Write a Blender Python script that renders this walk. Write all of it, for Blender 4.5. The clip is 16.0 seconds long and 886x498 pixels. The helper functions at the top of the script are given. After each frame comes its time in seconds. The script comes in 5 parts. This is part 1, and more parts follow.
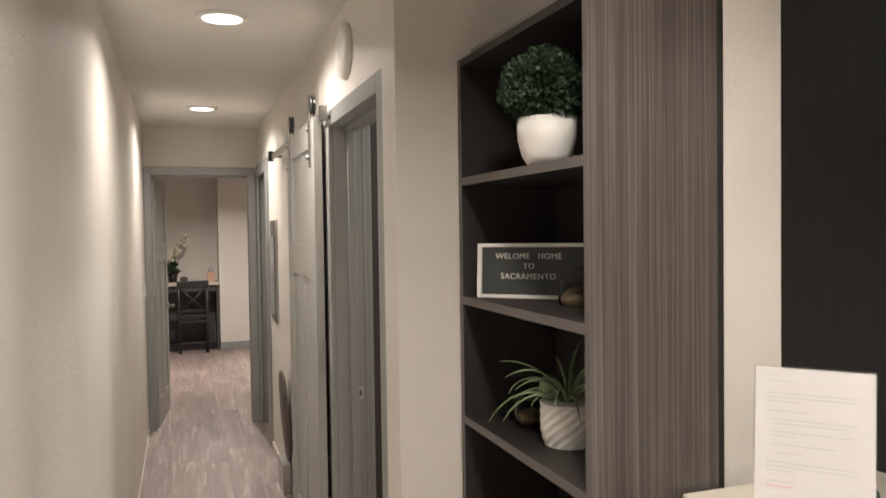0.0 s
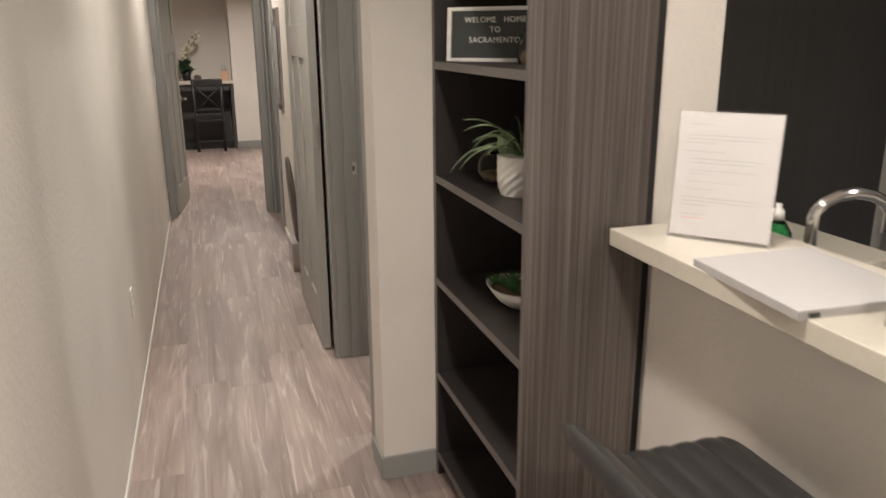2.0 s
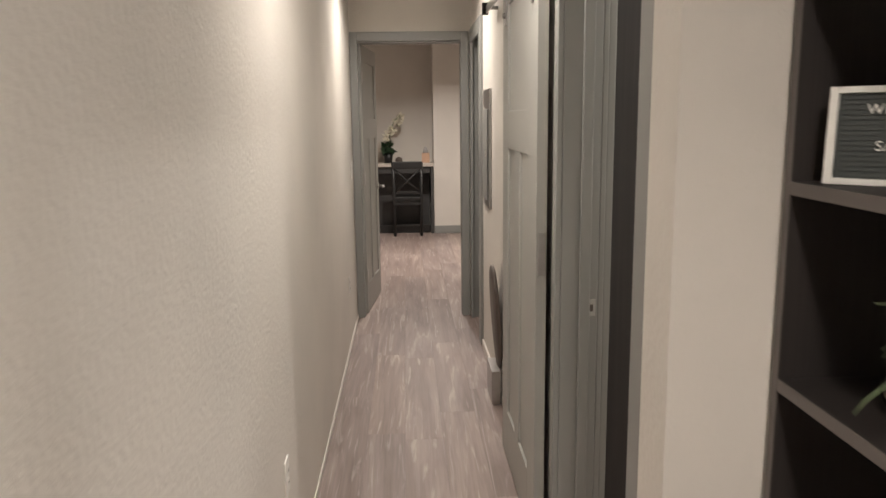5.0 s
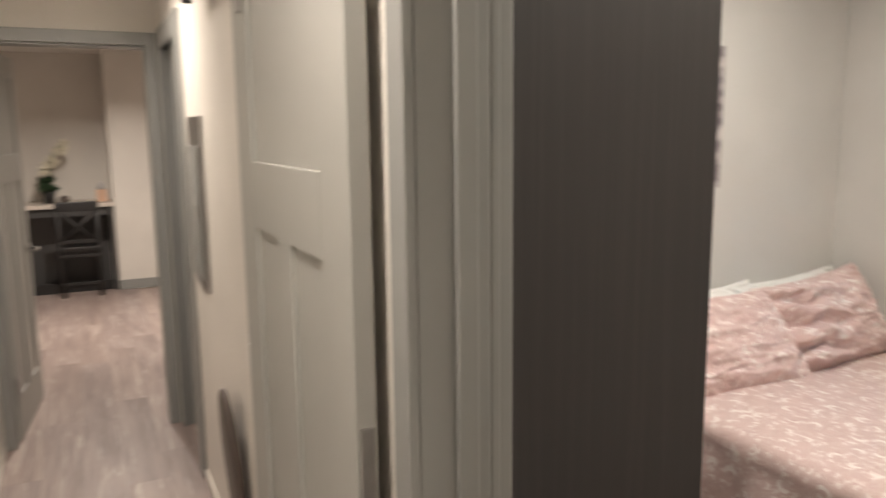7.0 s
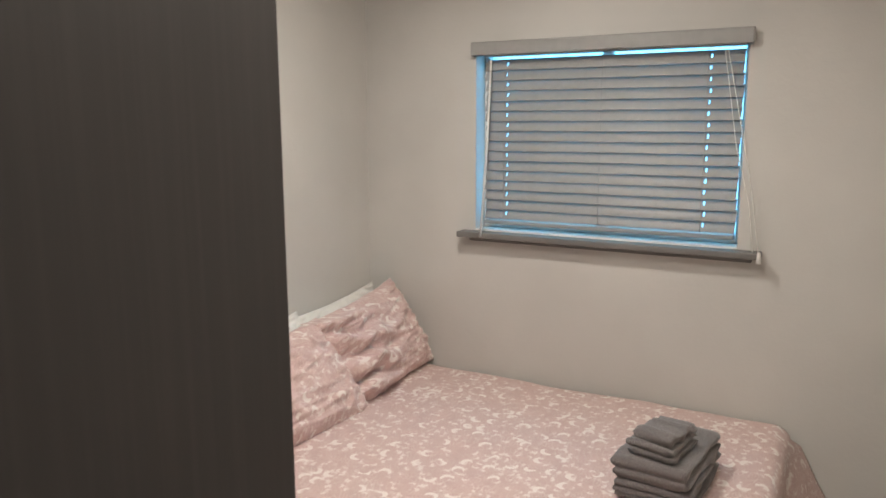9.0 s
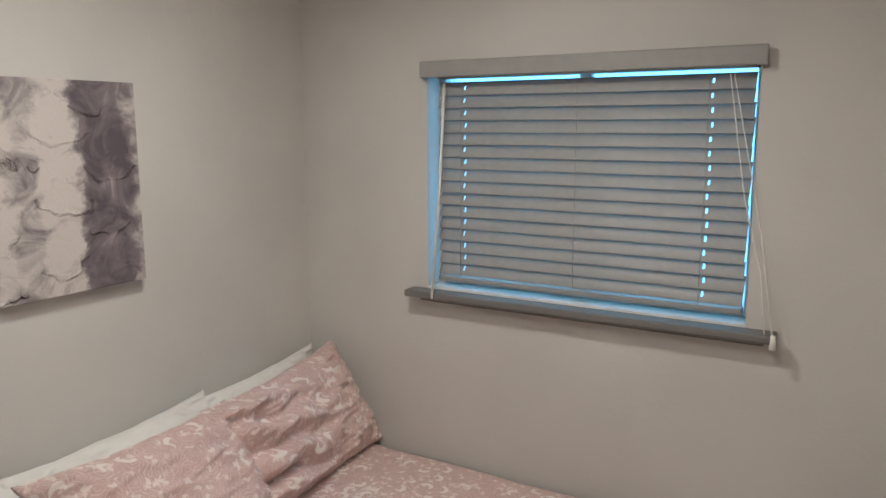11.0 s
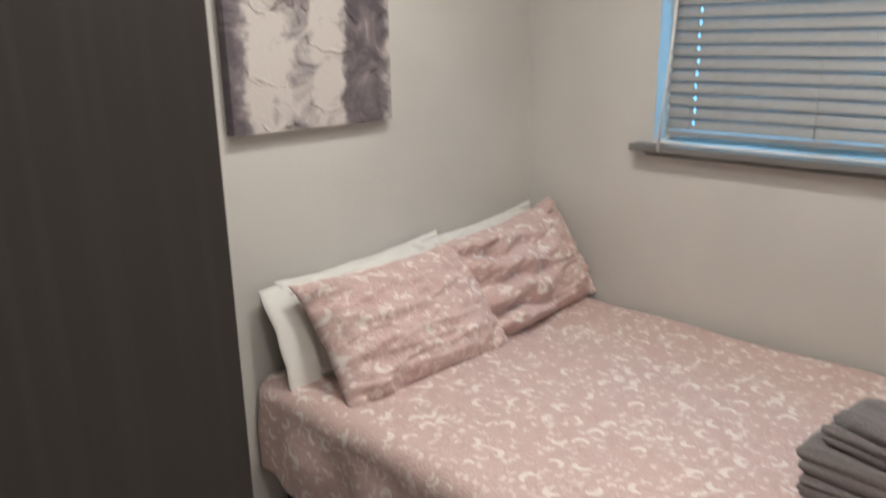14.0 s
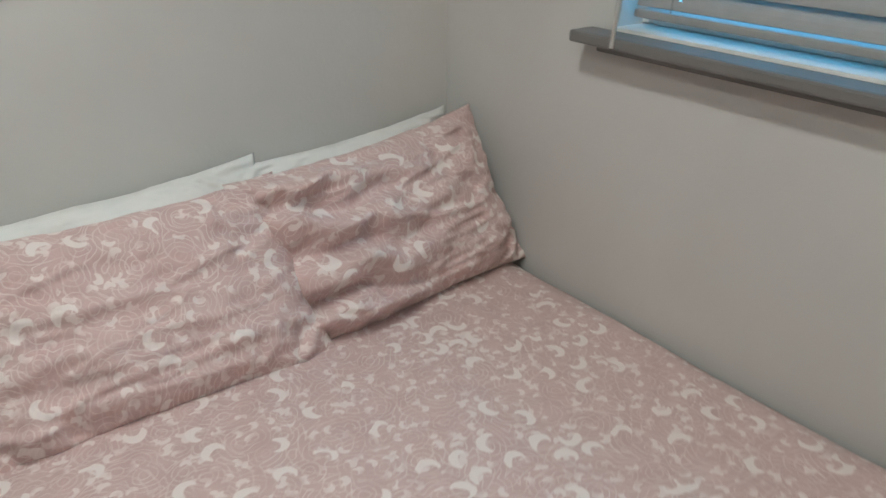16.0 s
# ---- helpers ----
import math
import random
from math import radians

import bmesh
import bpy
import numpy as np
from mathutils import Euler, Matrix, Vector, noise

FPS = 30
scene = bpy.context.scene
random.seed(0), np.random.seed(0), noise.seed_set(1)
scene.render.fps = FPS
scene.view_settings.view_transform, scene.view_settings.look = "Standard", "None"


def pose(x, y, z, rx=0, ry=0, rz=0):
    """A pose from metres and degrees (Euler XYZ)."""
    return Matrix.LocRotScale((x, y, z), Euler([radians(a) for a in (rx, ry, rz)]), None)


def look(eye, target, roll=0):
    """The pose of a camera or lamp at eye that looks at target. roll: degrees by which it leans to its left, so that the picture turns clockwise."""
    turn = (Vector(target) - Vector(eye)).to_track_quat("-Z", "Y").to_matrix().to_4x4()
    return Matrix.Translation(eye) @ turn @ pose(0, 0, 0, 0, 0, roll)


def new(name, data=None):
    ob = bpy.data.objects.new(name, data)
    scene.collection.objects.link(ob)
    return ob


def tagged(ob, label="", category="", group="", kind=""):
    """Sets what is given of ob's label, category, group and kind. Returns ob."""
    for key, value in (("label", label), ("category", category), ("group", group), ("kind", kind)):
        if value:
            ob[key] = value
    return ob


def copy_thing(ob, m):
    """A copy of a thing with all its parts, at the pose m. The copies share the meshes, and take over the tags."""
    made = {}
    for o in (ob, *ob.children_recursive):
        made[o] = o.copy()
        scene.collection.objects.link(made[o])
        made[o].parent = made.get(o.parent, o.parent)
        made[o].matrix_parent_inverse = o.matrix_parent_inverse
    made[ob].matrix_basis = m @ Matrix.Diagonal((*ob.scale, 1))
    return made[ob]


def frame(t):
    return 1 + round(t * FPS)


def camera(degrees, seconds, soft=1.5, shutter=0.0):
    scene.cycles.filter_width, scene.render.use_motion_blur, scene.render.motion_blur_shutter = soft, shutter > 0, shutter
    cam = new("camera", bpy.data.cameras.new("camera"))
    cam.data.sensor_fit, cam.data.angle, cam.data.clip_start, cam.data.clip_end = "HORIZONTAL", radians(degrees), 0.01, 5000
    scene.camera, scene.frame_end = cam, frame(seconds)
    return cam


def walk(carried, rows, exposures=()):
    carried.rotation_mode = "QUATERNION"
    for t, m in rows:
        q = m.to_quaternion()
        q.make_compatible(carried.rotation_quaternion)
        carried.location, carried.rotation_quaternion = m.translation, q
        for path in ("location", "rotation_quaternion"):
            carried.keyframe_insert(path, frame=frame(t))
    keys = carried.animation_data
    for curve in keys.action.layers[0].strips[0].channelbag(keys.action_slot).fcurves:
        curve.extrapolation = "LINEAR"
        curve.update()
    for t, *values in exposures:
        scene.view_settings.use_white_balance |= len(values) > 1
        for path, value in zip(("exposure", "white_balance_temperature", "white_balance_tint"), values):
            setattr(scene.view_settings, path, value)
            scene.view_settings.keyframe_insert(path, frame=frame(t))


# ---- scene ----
cam = camera(61.1, 16.0, shutter=0.4)

PATH = [
    (0, (0.271, -0.094, 1.596), (0.93, 1.793, 1.54), -0.8),
    (0.5, (0.284, -0.121, 1.578), (0.934, 1.761, 1.396), -0.7),
    (1, (0.281, -0.114, 1.546), (0.905, 1.755, 1.207), -0.2),
    (1.5, (0.295, -0.15, 1.488), (0.889, 1.702, 1.023), -0.2),
    (2, (0.364, -0.304, 1.473), (0.935, 1.533, 0.927), -0.4),
    (2.5, (0.441, -0.526, 1.458), (0.968, 1.298, 0.828), -0.3),
    (3, (0.465, -0.575, 1.428), (0.849, 1.26, 0.732), 0.5),
    (3.5, (0.441, -0.413, 1.414), (0.641, 1.439, 0.686), 0.4),
    (4, (0.404, -0.091, 1.426), (0.516, 1.8, 0.785), 0.1),
    (4.5, (0.39, 0.275, 1.454), (0.484, 2.224, 1.018), -0.7),
    (4.7, (0.388, 0.442, 1.484), (0.476, 2.405, 1.11), -0.8),
    (6.8, (0.456, 1.933, 1.576), (1.117, 3.797, 1.281), 0.6),
    (7, (0.449, 2.029, 1.597), (1.307, 3.808, 1.286), -0.7),
    (7.5, (0.439, 2.183, 1.632), (1.754, 3.656, 1.312), -0.4),
    (8, (0.479, 2.25, 1.633), (2.05, 3.446, 1.314), -0.1),
    (8.5, (0.589, 2.3, 1.648), (2.267, 3.339, 1.326), -0.1),
    (9, (0.745, 2.406, 1.696), (2.473, 3.354, 1.357), -0.2),
    (9.2, (0.82, 2.435, 1.71), (2.558, 3.364, 1.37), -0.2),
    (11.5, (1.432, 2.459, 1.805), (3.085, 3.54, 1.489), -0.1),
    (12, (1.437, 2.514, 1.736), (2.915, 3.826, 1.431), 0.0),
    (12.5, (1.411, 2.506, 1.676), (2.723, 3.989, 1.396), -0.3),
    (13, (1.341, 2.519, 1.641), (2.584, 4.059, 1.352), -0.2),
    (13.5, (1.18, 2.502, 1.636), (2.464, 3.996, 1.295), -0.4),
    (14, (1.187, 2.484, 1.608), (2.555, 3.837, 1.061), -1.0),
    (14.5, (1.425, 2.495, 1.597), (2.79, 3.715, 0.792), -0.9),
    (15, (1.689, 2.564, 1.57), (3.036, 3.751, 0.688), -0.4),
    (15.5, (2.013, 2.712, 1.532), (3.318, 3.942, 0.647), 0.4),
    (16, (2.336, 2.781, 1.519), (3.435, 4.19, 0.621), 0.6),
]
EXPOSURES = [(0.0, 0.27, 6550, 10), (1.5, 0.26, 6600, 10), (4.5, 0.22, 6550, 10), (7.0, 0.38, 6800, 11), (8.0, 0.14, 6700, 11), (9.0, 0.12, 6700, 11), (11.5, -0.3, 6500, 11), (13.0, 0.06, 6450, 10),
             (14.0, 0.1, 6450, 10), (14.5, 0.04, 6300, 10), (15.0, 0.0, 6100, 7), (16.0, -0.18, 5950, 3)]
walk(cam, [(t, look(eye, target, roll)) for t, eye, target, roll in PATH], EXPOSURES)

# ---------------------------------------------------------------- world and lamps
world = bpy.data.worlds.new("world")
scene.world = world
world.use_nodes = True
wn = world.node_tree
sky = wn.nodes.new("ShaderNodeTexSky")
sky.sky_type, sky.sun_disc = "NISHITA", False
sky.sun_elevation, sky.sun_rotation = radians(35), radians(200)
wn.links.new(sky.outputs[0], wn.nodes["Background"].inputs[0])
wn.nodes["Background"].inputs[1].default_value = 0.12

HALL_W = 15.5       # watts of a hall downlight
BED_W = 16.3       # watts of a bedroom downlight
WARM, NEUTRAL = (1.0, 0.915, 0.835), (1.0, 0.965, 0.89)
CEIL = 2.44


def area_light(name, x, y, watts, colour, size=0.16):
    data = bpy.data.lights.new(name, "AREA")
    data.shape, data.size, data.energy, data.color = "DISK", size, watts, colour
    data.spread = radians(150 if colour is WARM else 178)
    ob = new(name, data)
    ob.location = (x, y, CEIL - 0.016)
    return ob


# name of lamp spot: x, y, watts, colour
# y -1.5, x 2.3 and y 8.6: unseen downlights added to brighten those rooms
LAMPS_AND_FILL = [(0.445, 3.0, HALL_W * 0.72, WARM), (0.428, 5.31, HALL_W * 0.8, WARM), (0.72, 0.6, HALL_W * 1.08, WARM), (0.7, -1.5, HALL_W * 2.5, WARM),
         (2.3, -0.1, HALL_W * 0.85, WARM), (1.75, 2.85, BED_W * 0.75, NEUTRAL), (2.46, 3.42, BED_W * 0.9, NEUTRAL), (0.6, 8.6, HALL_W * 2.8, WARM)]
for lx, ly, lw, lc in LAMPS_AND_FILL:
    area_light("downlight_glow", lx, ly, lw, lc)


# sky light in the window opening
wl = bpy.data.lights.new("window_daylight", "AREA")
wl.shape, wl.size, wl.size_y, wl.energy, wl.color = "RECTANGLE", 1.0, 0.68, 4.0, (0.15, 0.60, 1.0)
new("window_daylight", wl).matrix_basis = pose(3.70, 3.262, 1.62, 90, 0, 90)


# ---------------------------------------------------------------- materials
def material(name, rough=0.6, metal=0.0):
    m = bpy.data.materials.new(name)
    m.use_nodes = True
    b = m.node_tree.nodes["Principled BSDF"]
    b.inputs["Roughness"].default_value = rough
    b.inputs["Metallic"].default_value = metal
    return m, m.node_tree, b


def node(tree, kind, **values):
    n = tree.nodes.new(kind)
    for key, v in values.items():
        if key in n.inputs.keys():
            n.inputs[key].default_value = v
    return n


def ramp(tree, source, stops):
    r = tree.nodes.new("ShaderNodeValToRGB")
    while len(r.color_ramp.elements) < len(stops):
        r.color_ramp.elements.new(0.5)
    for e, (p, c) in zip(r.color_ramp.elements, stops):
        e.position, e.color = p, (*c, 1)
    tree.links.new(source, r.inputs[0])
    return r.outputs[0]


def mapped(tree, scale, space="Object", shift=None):
    t = tree.nodes.new("ShaderNodeTexCoord")
    mp = tree.nodes.new("ShaderNodeMapping")
    mp.inputs["Scale"].default_value = scale
    tree.links.new(t.outputs[space], mp.inputs["Vector"])
    if shift is not None:
        tree.links.new(shift, mp.inputs["Location"])
    return mp.outputs[0]


def math_node(tree, op, a, b=None, c=None):
    n = tree.nodes.new("ShaderNodeMath")
    n.operation = op
    for i, v in enumerate((a, b, c)):
        if v is None:
            continue
        if isinstance(v, (int, float)):
            n.inputs[i].default_value = v
        else:
            tree.links.new(v, n.inputs[i])
    return n.outputs[0]


def mixed(tree, fac, a, b, blend="MIX"):
    n = tree.nodes.new("ShaderNodeMix")
    n.data_type, n.blend_type = "RGBA", blend
    for i, v in ((0, fac), (6, a), (7, b)):
        if isinstance(v, (int, float)):
            n.inputs[i].default_value = v
        elif isinstance(v, tuple):
            n.inputs[i].default_value = (*v, 1)
        else:
            tree.links.new(v, n.inputs[i])
    return n.outputs[2]


def bump(tree, bsdf, height, strength, distance):
    n = tree.nodes.new("ShaderNodeBump")
    n.inputs["Strength"].default_value, n.inputs["Distance"].default_value = strength, distance
    tree.links.new(height, n.inputs["Height"])
    tree.links.new(n.outputs[0], bsdf.inputs["Normal"])


def painted(name, colour, rough=0.55, peel=0.4, vary=0.05, scale=48):
    """Paint with orange-peel relief and faint soiling."""
    m, t, b = material(name, rough)
    v = mapped(t, (1, 1, 1))
    big = node(t, "ShaderNodeTexNoise", Scale=1.7, Detail=4.0)
    t.links.new(v, big.inputs["Vector"])
    dark = tuple(c * (1 - vary) for c in colour)
    light = tuple(min(1, c * (1 + vary)) for c in colour)
    t.links.new(ramp(t, big.outputs[0], [(0.35, dark), (0.65, light)]), b.inputs["Base Color"])
    fine = node(t, "ShaderNodeTexNoise", Scale=scale, Detail=3.0, Roughness=0.6)
    t.links.new(v, fine.inputs["Vector"])
    bump(t, b, fine.outputs[0], peel, 0.004)
    r = math_node(t, "MULTIPLY_ADD", big.outputs[0], 0.12, rough - 0.06)
    t.links.new(r, b.inputs["Roughness"])
    return m


def plain(name, colour, rough=0.5, metal=0.0, vary=0.06, scale=30):
    m, t, b = material(name, rough, metal)
    v = mapped(t, (1, 1, 1))
    n = node(t, "ShaderNodeTexNoise", Scale=scale, Detail=4.0)
    t.links.new(v, n.inputs["Vector"])
    t.links.new(ramp(t, n.outputs[0], [(0.3, tuple(c * (1 - vary) for c in colour)), (0.7, tuple(min(1, c * (1 + vary)) for c in colour))]), b.inputs["Base Color"])
    t.links.new(math_node(t, "MULTIPLY_ADD", n.outputs[0], 0.16, max(0.02, rough - 0.08)), b.inputs["Roughness"])
    return m


def laminate(name, dark, light, rough=0.45, streak=240, amount=(0.45, 0.75), grain=6):
    """Dark wood-look board with upright streaks."""
    m, t, b = material(name, rough)
    v = mapped(t, (streak, streak, 1.2))
    n = node(t, "ShaderNodeTexNoise", Scale=1.0, Detail=3.0, Roughness=0.6)
    t.links.new(v, n.inputs["Vector"])
    w = mapped(t, (grain, grain, 0.25))
    n2 = node(t, "ShaderNodeTexNoise", Scale=1.0, Detail=5.0)
    t.links.new(w, n2.inputs["Vector"])
    mid = tuple((a + c) / 2 for a, c in zip(dark, light))
    c1 = ramp(t, n.outputs[0], [(amount[0], dark), (amount[1], light)])
    c2 = ramp(t, n2.outputs[0], [(0.3, dark), (0.7, mid)])
    t.links.new(mixed(t, 0.35, c1, c2), b.inputs["Base Color"])
    bump(t, b, n.outputs[0], 0.12, 0.001)
    t.links.new(math_node(t, "MULTIPLY_ADD", n.outputs[0], 0.2, rough - 0.1), b.inputs["Roughness"])
    return m


def plank_wood():
    m, t, b = material("grey_brown_plank", 0.42)
    info = t.nodes.new("ShaderNodeObjectInfo")
    far = math_node(t, "MULTIPLY", info.outputs["Random"], 37.0)
    comb = t.nodes.new("ShaderNodeCombineXYZ")
    for i in range(3):
        t.links.new(far, comb.inputs[i])
    v = mapped(t, (9, 0.9, 3), shift=comb.outputs[0])
    warp = node(t, "ShaderNodeTexNoise", Scale=1.0, Detail=3.0, Distortion=1.2)
    t.links.new(v, warp.inputs["Vector"])
    v2 = mapped(t, (55, 2.2, 10), shift=comb.outputs[0])
    grain = node(t, "ShaderNodeTexNoise", Scale=1.0, Detail=6.0, Roughness=0.65, Distortion=0.6)
    t.links.new(v2, grain.inputs["Vector"])
    v3 = mapped(t, (22, 1.6, 4), shift=comb.outputs[0])
    wash = node(t, "ShaderNodeTexNoise", Scale=1.0, Detail=4.0, Distortion=2.0)
    t.links.new(v3, wash.inputs["Vector"])
    c1 = ramp(t, warp.outputs[0], [(0.3, (0.235, 0.184, 0.167)), (0.5, (0.32, 0.256, 0.233)), (0.72, (0.395, 0.327, 0.30))])
    c2 = ramp(t, grain.outputs[0], [(0.35, (0.62, 0.60, 0.6)), (0.62, (1.08, 1.06, 1.04))])
    c = mixed(t, 0.55, c1, c2, "MULTIPLY")
    pale = ramp(t, wash.outputs[0], [(0.56, (0, 0, 0)), (0.70, (0.7, 0.7, 0.7))])
    c = mixed(t, pale, c, (0.52, 0.455, 0.42))
    tone = ramp(t, info.outputs["Random"], [(0.0, (0.88, 0.88, 0.9)), (1.0, (1.06, 1.04, 1.02))])
    t.links.new(mixed(t, 1.0, c, tone, "MULTIPLY"), b.inputs["Base Color"])
    t.links.new(math_node(t, "MULTIPLY_ADD", grain.outputs[0], 0.25, 0.33), b.inputs["Roughness"])
    bump(t, b, grain.outputs[0], 0.25, 0.002)
    return m


def paisley():
    """Pink cloth with white comma motifs and thin outlines; UV in metres."""
    m, t, b = material("pink_paisley_cotton", 0.85)
    base_uv = mapped(t, (1, 1, 1), "UV")
    wob = node(t, "ShaderNodeTexNoise", Scale=22.0, Detail=3.0)
    t.links.new(base_uv, wob.inputs["Vector"])
    off = t.nodes.new("ShaderNodeVectorMath")
    off.operation = "MULTIPLY_ADD"
    t.links.new(wob.outputs["Color"], off.inputs[0])
    off.inputs[1].default_value = (0.016, 0.016, 0)
    t.links.new(base_uv, off.inputs[2])
    uv = off.outputs[0]

    def commas(scale, r0, r1, thick, seed, rare):
        sc = t.nodes.new("ShaderNodeVectorMath")
        sc.operation = "MULTIPLY_ADD"
        t.links.new(uv, sc.inputs[0])
        sc.inputs[1].default_value = (scale, scale, scale)
        sc.inputs[2].default_value = (seed, seed * 0.7, 0)
        vo = t.nodes.new("ShaderNodeTexVoronoi")
        vo.voronoi_dimensions = "2D"
        vo.inputs["Scale"].default_value = 1.0
        vo.inputs["Randomness"].default_value = 0.75
        t.links.new(sc.outputs[0], vo.inputs["Vector"])
        d = t.nodes.new("ShaderNodeVectorMath")
        d.operation = "SUBTRACT"
        t.links.new(sc.outputs[0], d.inputs[0])
        t.links.new(vo.outputs["Position"], d.inputs[1])
        s = t.nodes.new("ShaderNodeSeparateXYZ")
        t.links.new(d.outputs[0], s.inputs[0])
        rnd = t.nodes.new("ShaderNodeSeparateColor")
        t.links.new(vo.outputs["Color"], rnd.inputs[0])
        ang = math_node(t, "ARCTAN2", s.outputs[1], s.outputs[0])
        u = math_node(t, "FRACT", math_node(t, "ADD", math_node(t, "MULTIPLY", ang, 1 / (2 * math.pi)), rnd.outputs[0]))
        want = math_node(t, "MULTIPLY_ADD", u, r1 - r0, r0)
        gap = math_node(t, "ABSOLUTE", math_node(t, "SUBTRACT", vo.outputs["Distance"], want))
        width = math_node(t, "MULTIPLY", math_node(t, "MULTIPLY", math_node(t, "SUBTRACT", u, 0.38), math_node(t, "POWER", math_node(t, "MAXIMUM", math_node(t, "SUBTRACT", 1.0, u), 0.0), 0.6)), thick * 8)
        width = math_node(t, "MULTIPLY", width, math_node(t, "GREATER_THAN", rnd.outputs[1], rare))
        inside = math_node(t, "SUBTRACT", width, gap)
        return math_node(t, "MULTIPLY_ADD", inside, 30.0, 0.2)

    def clamp(x, top):
        n = t.nodes.new("ShaderNodeClamp")
        t.links.new(x, n.inputs[0])
        n.inputs[2].default_value = top
        return n.outputs[0]

    big = clamp(commas(15.5, 0.05, 0.34, 0.105, 0.0, 0.50), 0.8)
    small = clamp(commas(34.0, 0.02, 0.35, 0.155, 4.3, 0.25), 0.62)
    v = t.nodes.new("ShaderNodeTexVoronoi")
    v.voronoi_dimensions, v.feature = "2D", "F1"
    v.inputs["Scale"].default_value = 6.5
    t.links.new(uv, v.inputs["Vector"])
    rings = math_node(t, "ABSOLUTE", math_node(t, "SINE", math_node(t, "MULTIPLY", v.outputs["Distance"], 26.0)))
    thin = clamp(math_node(t, "MULTIPLY_ADD", rings, -4.0, 1.0), 0.40)
    v2 = t.nodes.new("ShaderNodeTexVoronoi")
    v2.voronoi_dimensions, v2.feature = "2D", "SMOOTH_F1"
    v2.inputs["Scale"].default_value = 17.0
    v2.inputs["Smoothness"].default_value = 0.25
    t.links.new(uv, v2.inputs["Vector"])
    rings2 = math_node(t, "ABSOLUTE", math_node(t, "SINE", math_node(t, "MULTIPLY", v2.outputs["Distance"], 19.0)))
    thin = math_node(t, "MAXIMUM", thin, clamp(math_node(t, "MULTIPLY_ADD", rings2, -2.6, 0.9), 0.62))
    soft = node(t, "ShaderNodeTexNoise", Scale=20.0, Detail=3.0)
    t.links.new(uv, soft.inputs["Vector"])
    patch = clamp(math_node(t, "MULTIPLY_ADD", soft.outputs[0], 6.0, -2.15), 1.0)
    small = math_node(t, "MULTIPLY", small, patch)
    thin = math_node(t, "MULTIPLY", thin, math_node(t, "MULTIPLY_ADD", wob.outputs[0], 2.0, -0.38))
    fac = clamp(math_node(t, "MAXIMUM", math_node(t, "MAXIMUM", big, small), thin), 1.0)
    pink = ramp(t, soft.outputs[0], [(0.3, (0.56, 0.385, 0.36)), (0.7, (0.63, 0.45, 0.42))])
    t.links.new(mixed(t, fac, pink, (0.86, 0.79, 0.745)), b.inputs["Base Color"])
    weave = node(t, "ShaderNodeTexNoise", Scale=45.0, Detail=6.0, Roughness=0.7)
    t.links.new(base_uv, weave.inputs["Vector"])
    bump(t, b, weave.outputs[0], 0.55, 0.008)
    b.inputs["Sheen Weight"].default_value = 0.15
    return m


def terry():
    m, t, b = material("grey_terry_cloth", 0.95)
    v = mapped(t, (1, 1, 1))
    n = node(t, "ShaderNodeTexNoise", Scale=260.0, Detail=2.0)
    t.links.new(v, n.inputs["Vector"])
    t.links.new(ramp(t, n.outputs[0], [(0.3, (0.105, 0.09, 0.09)), (0.7, (0.20, 0.175, 0.172))]), b.inputs["Base Color"])
    bump(t, b, n.outputs[0], 0.8, 0.004)
    b.inputs["Sheen Weight"].default_value = 0.3
    return m


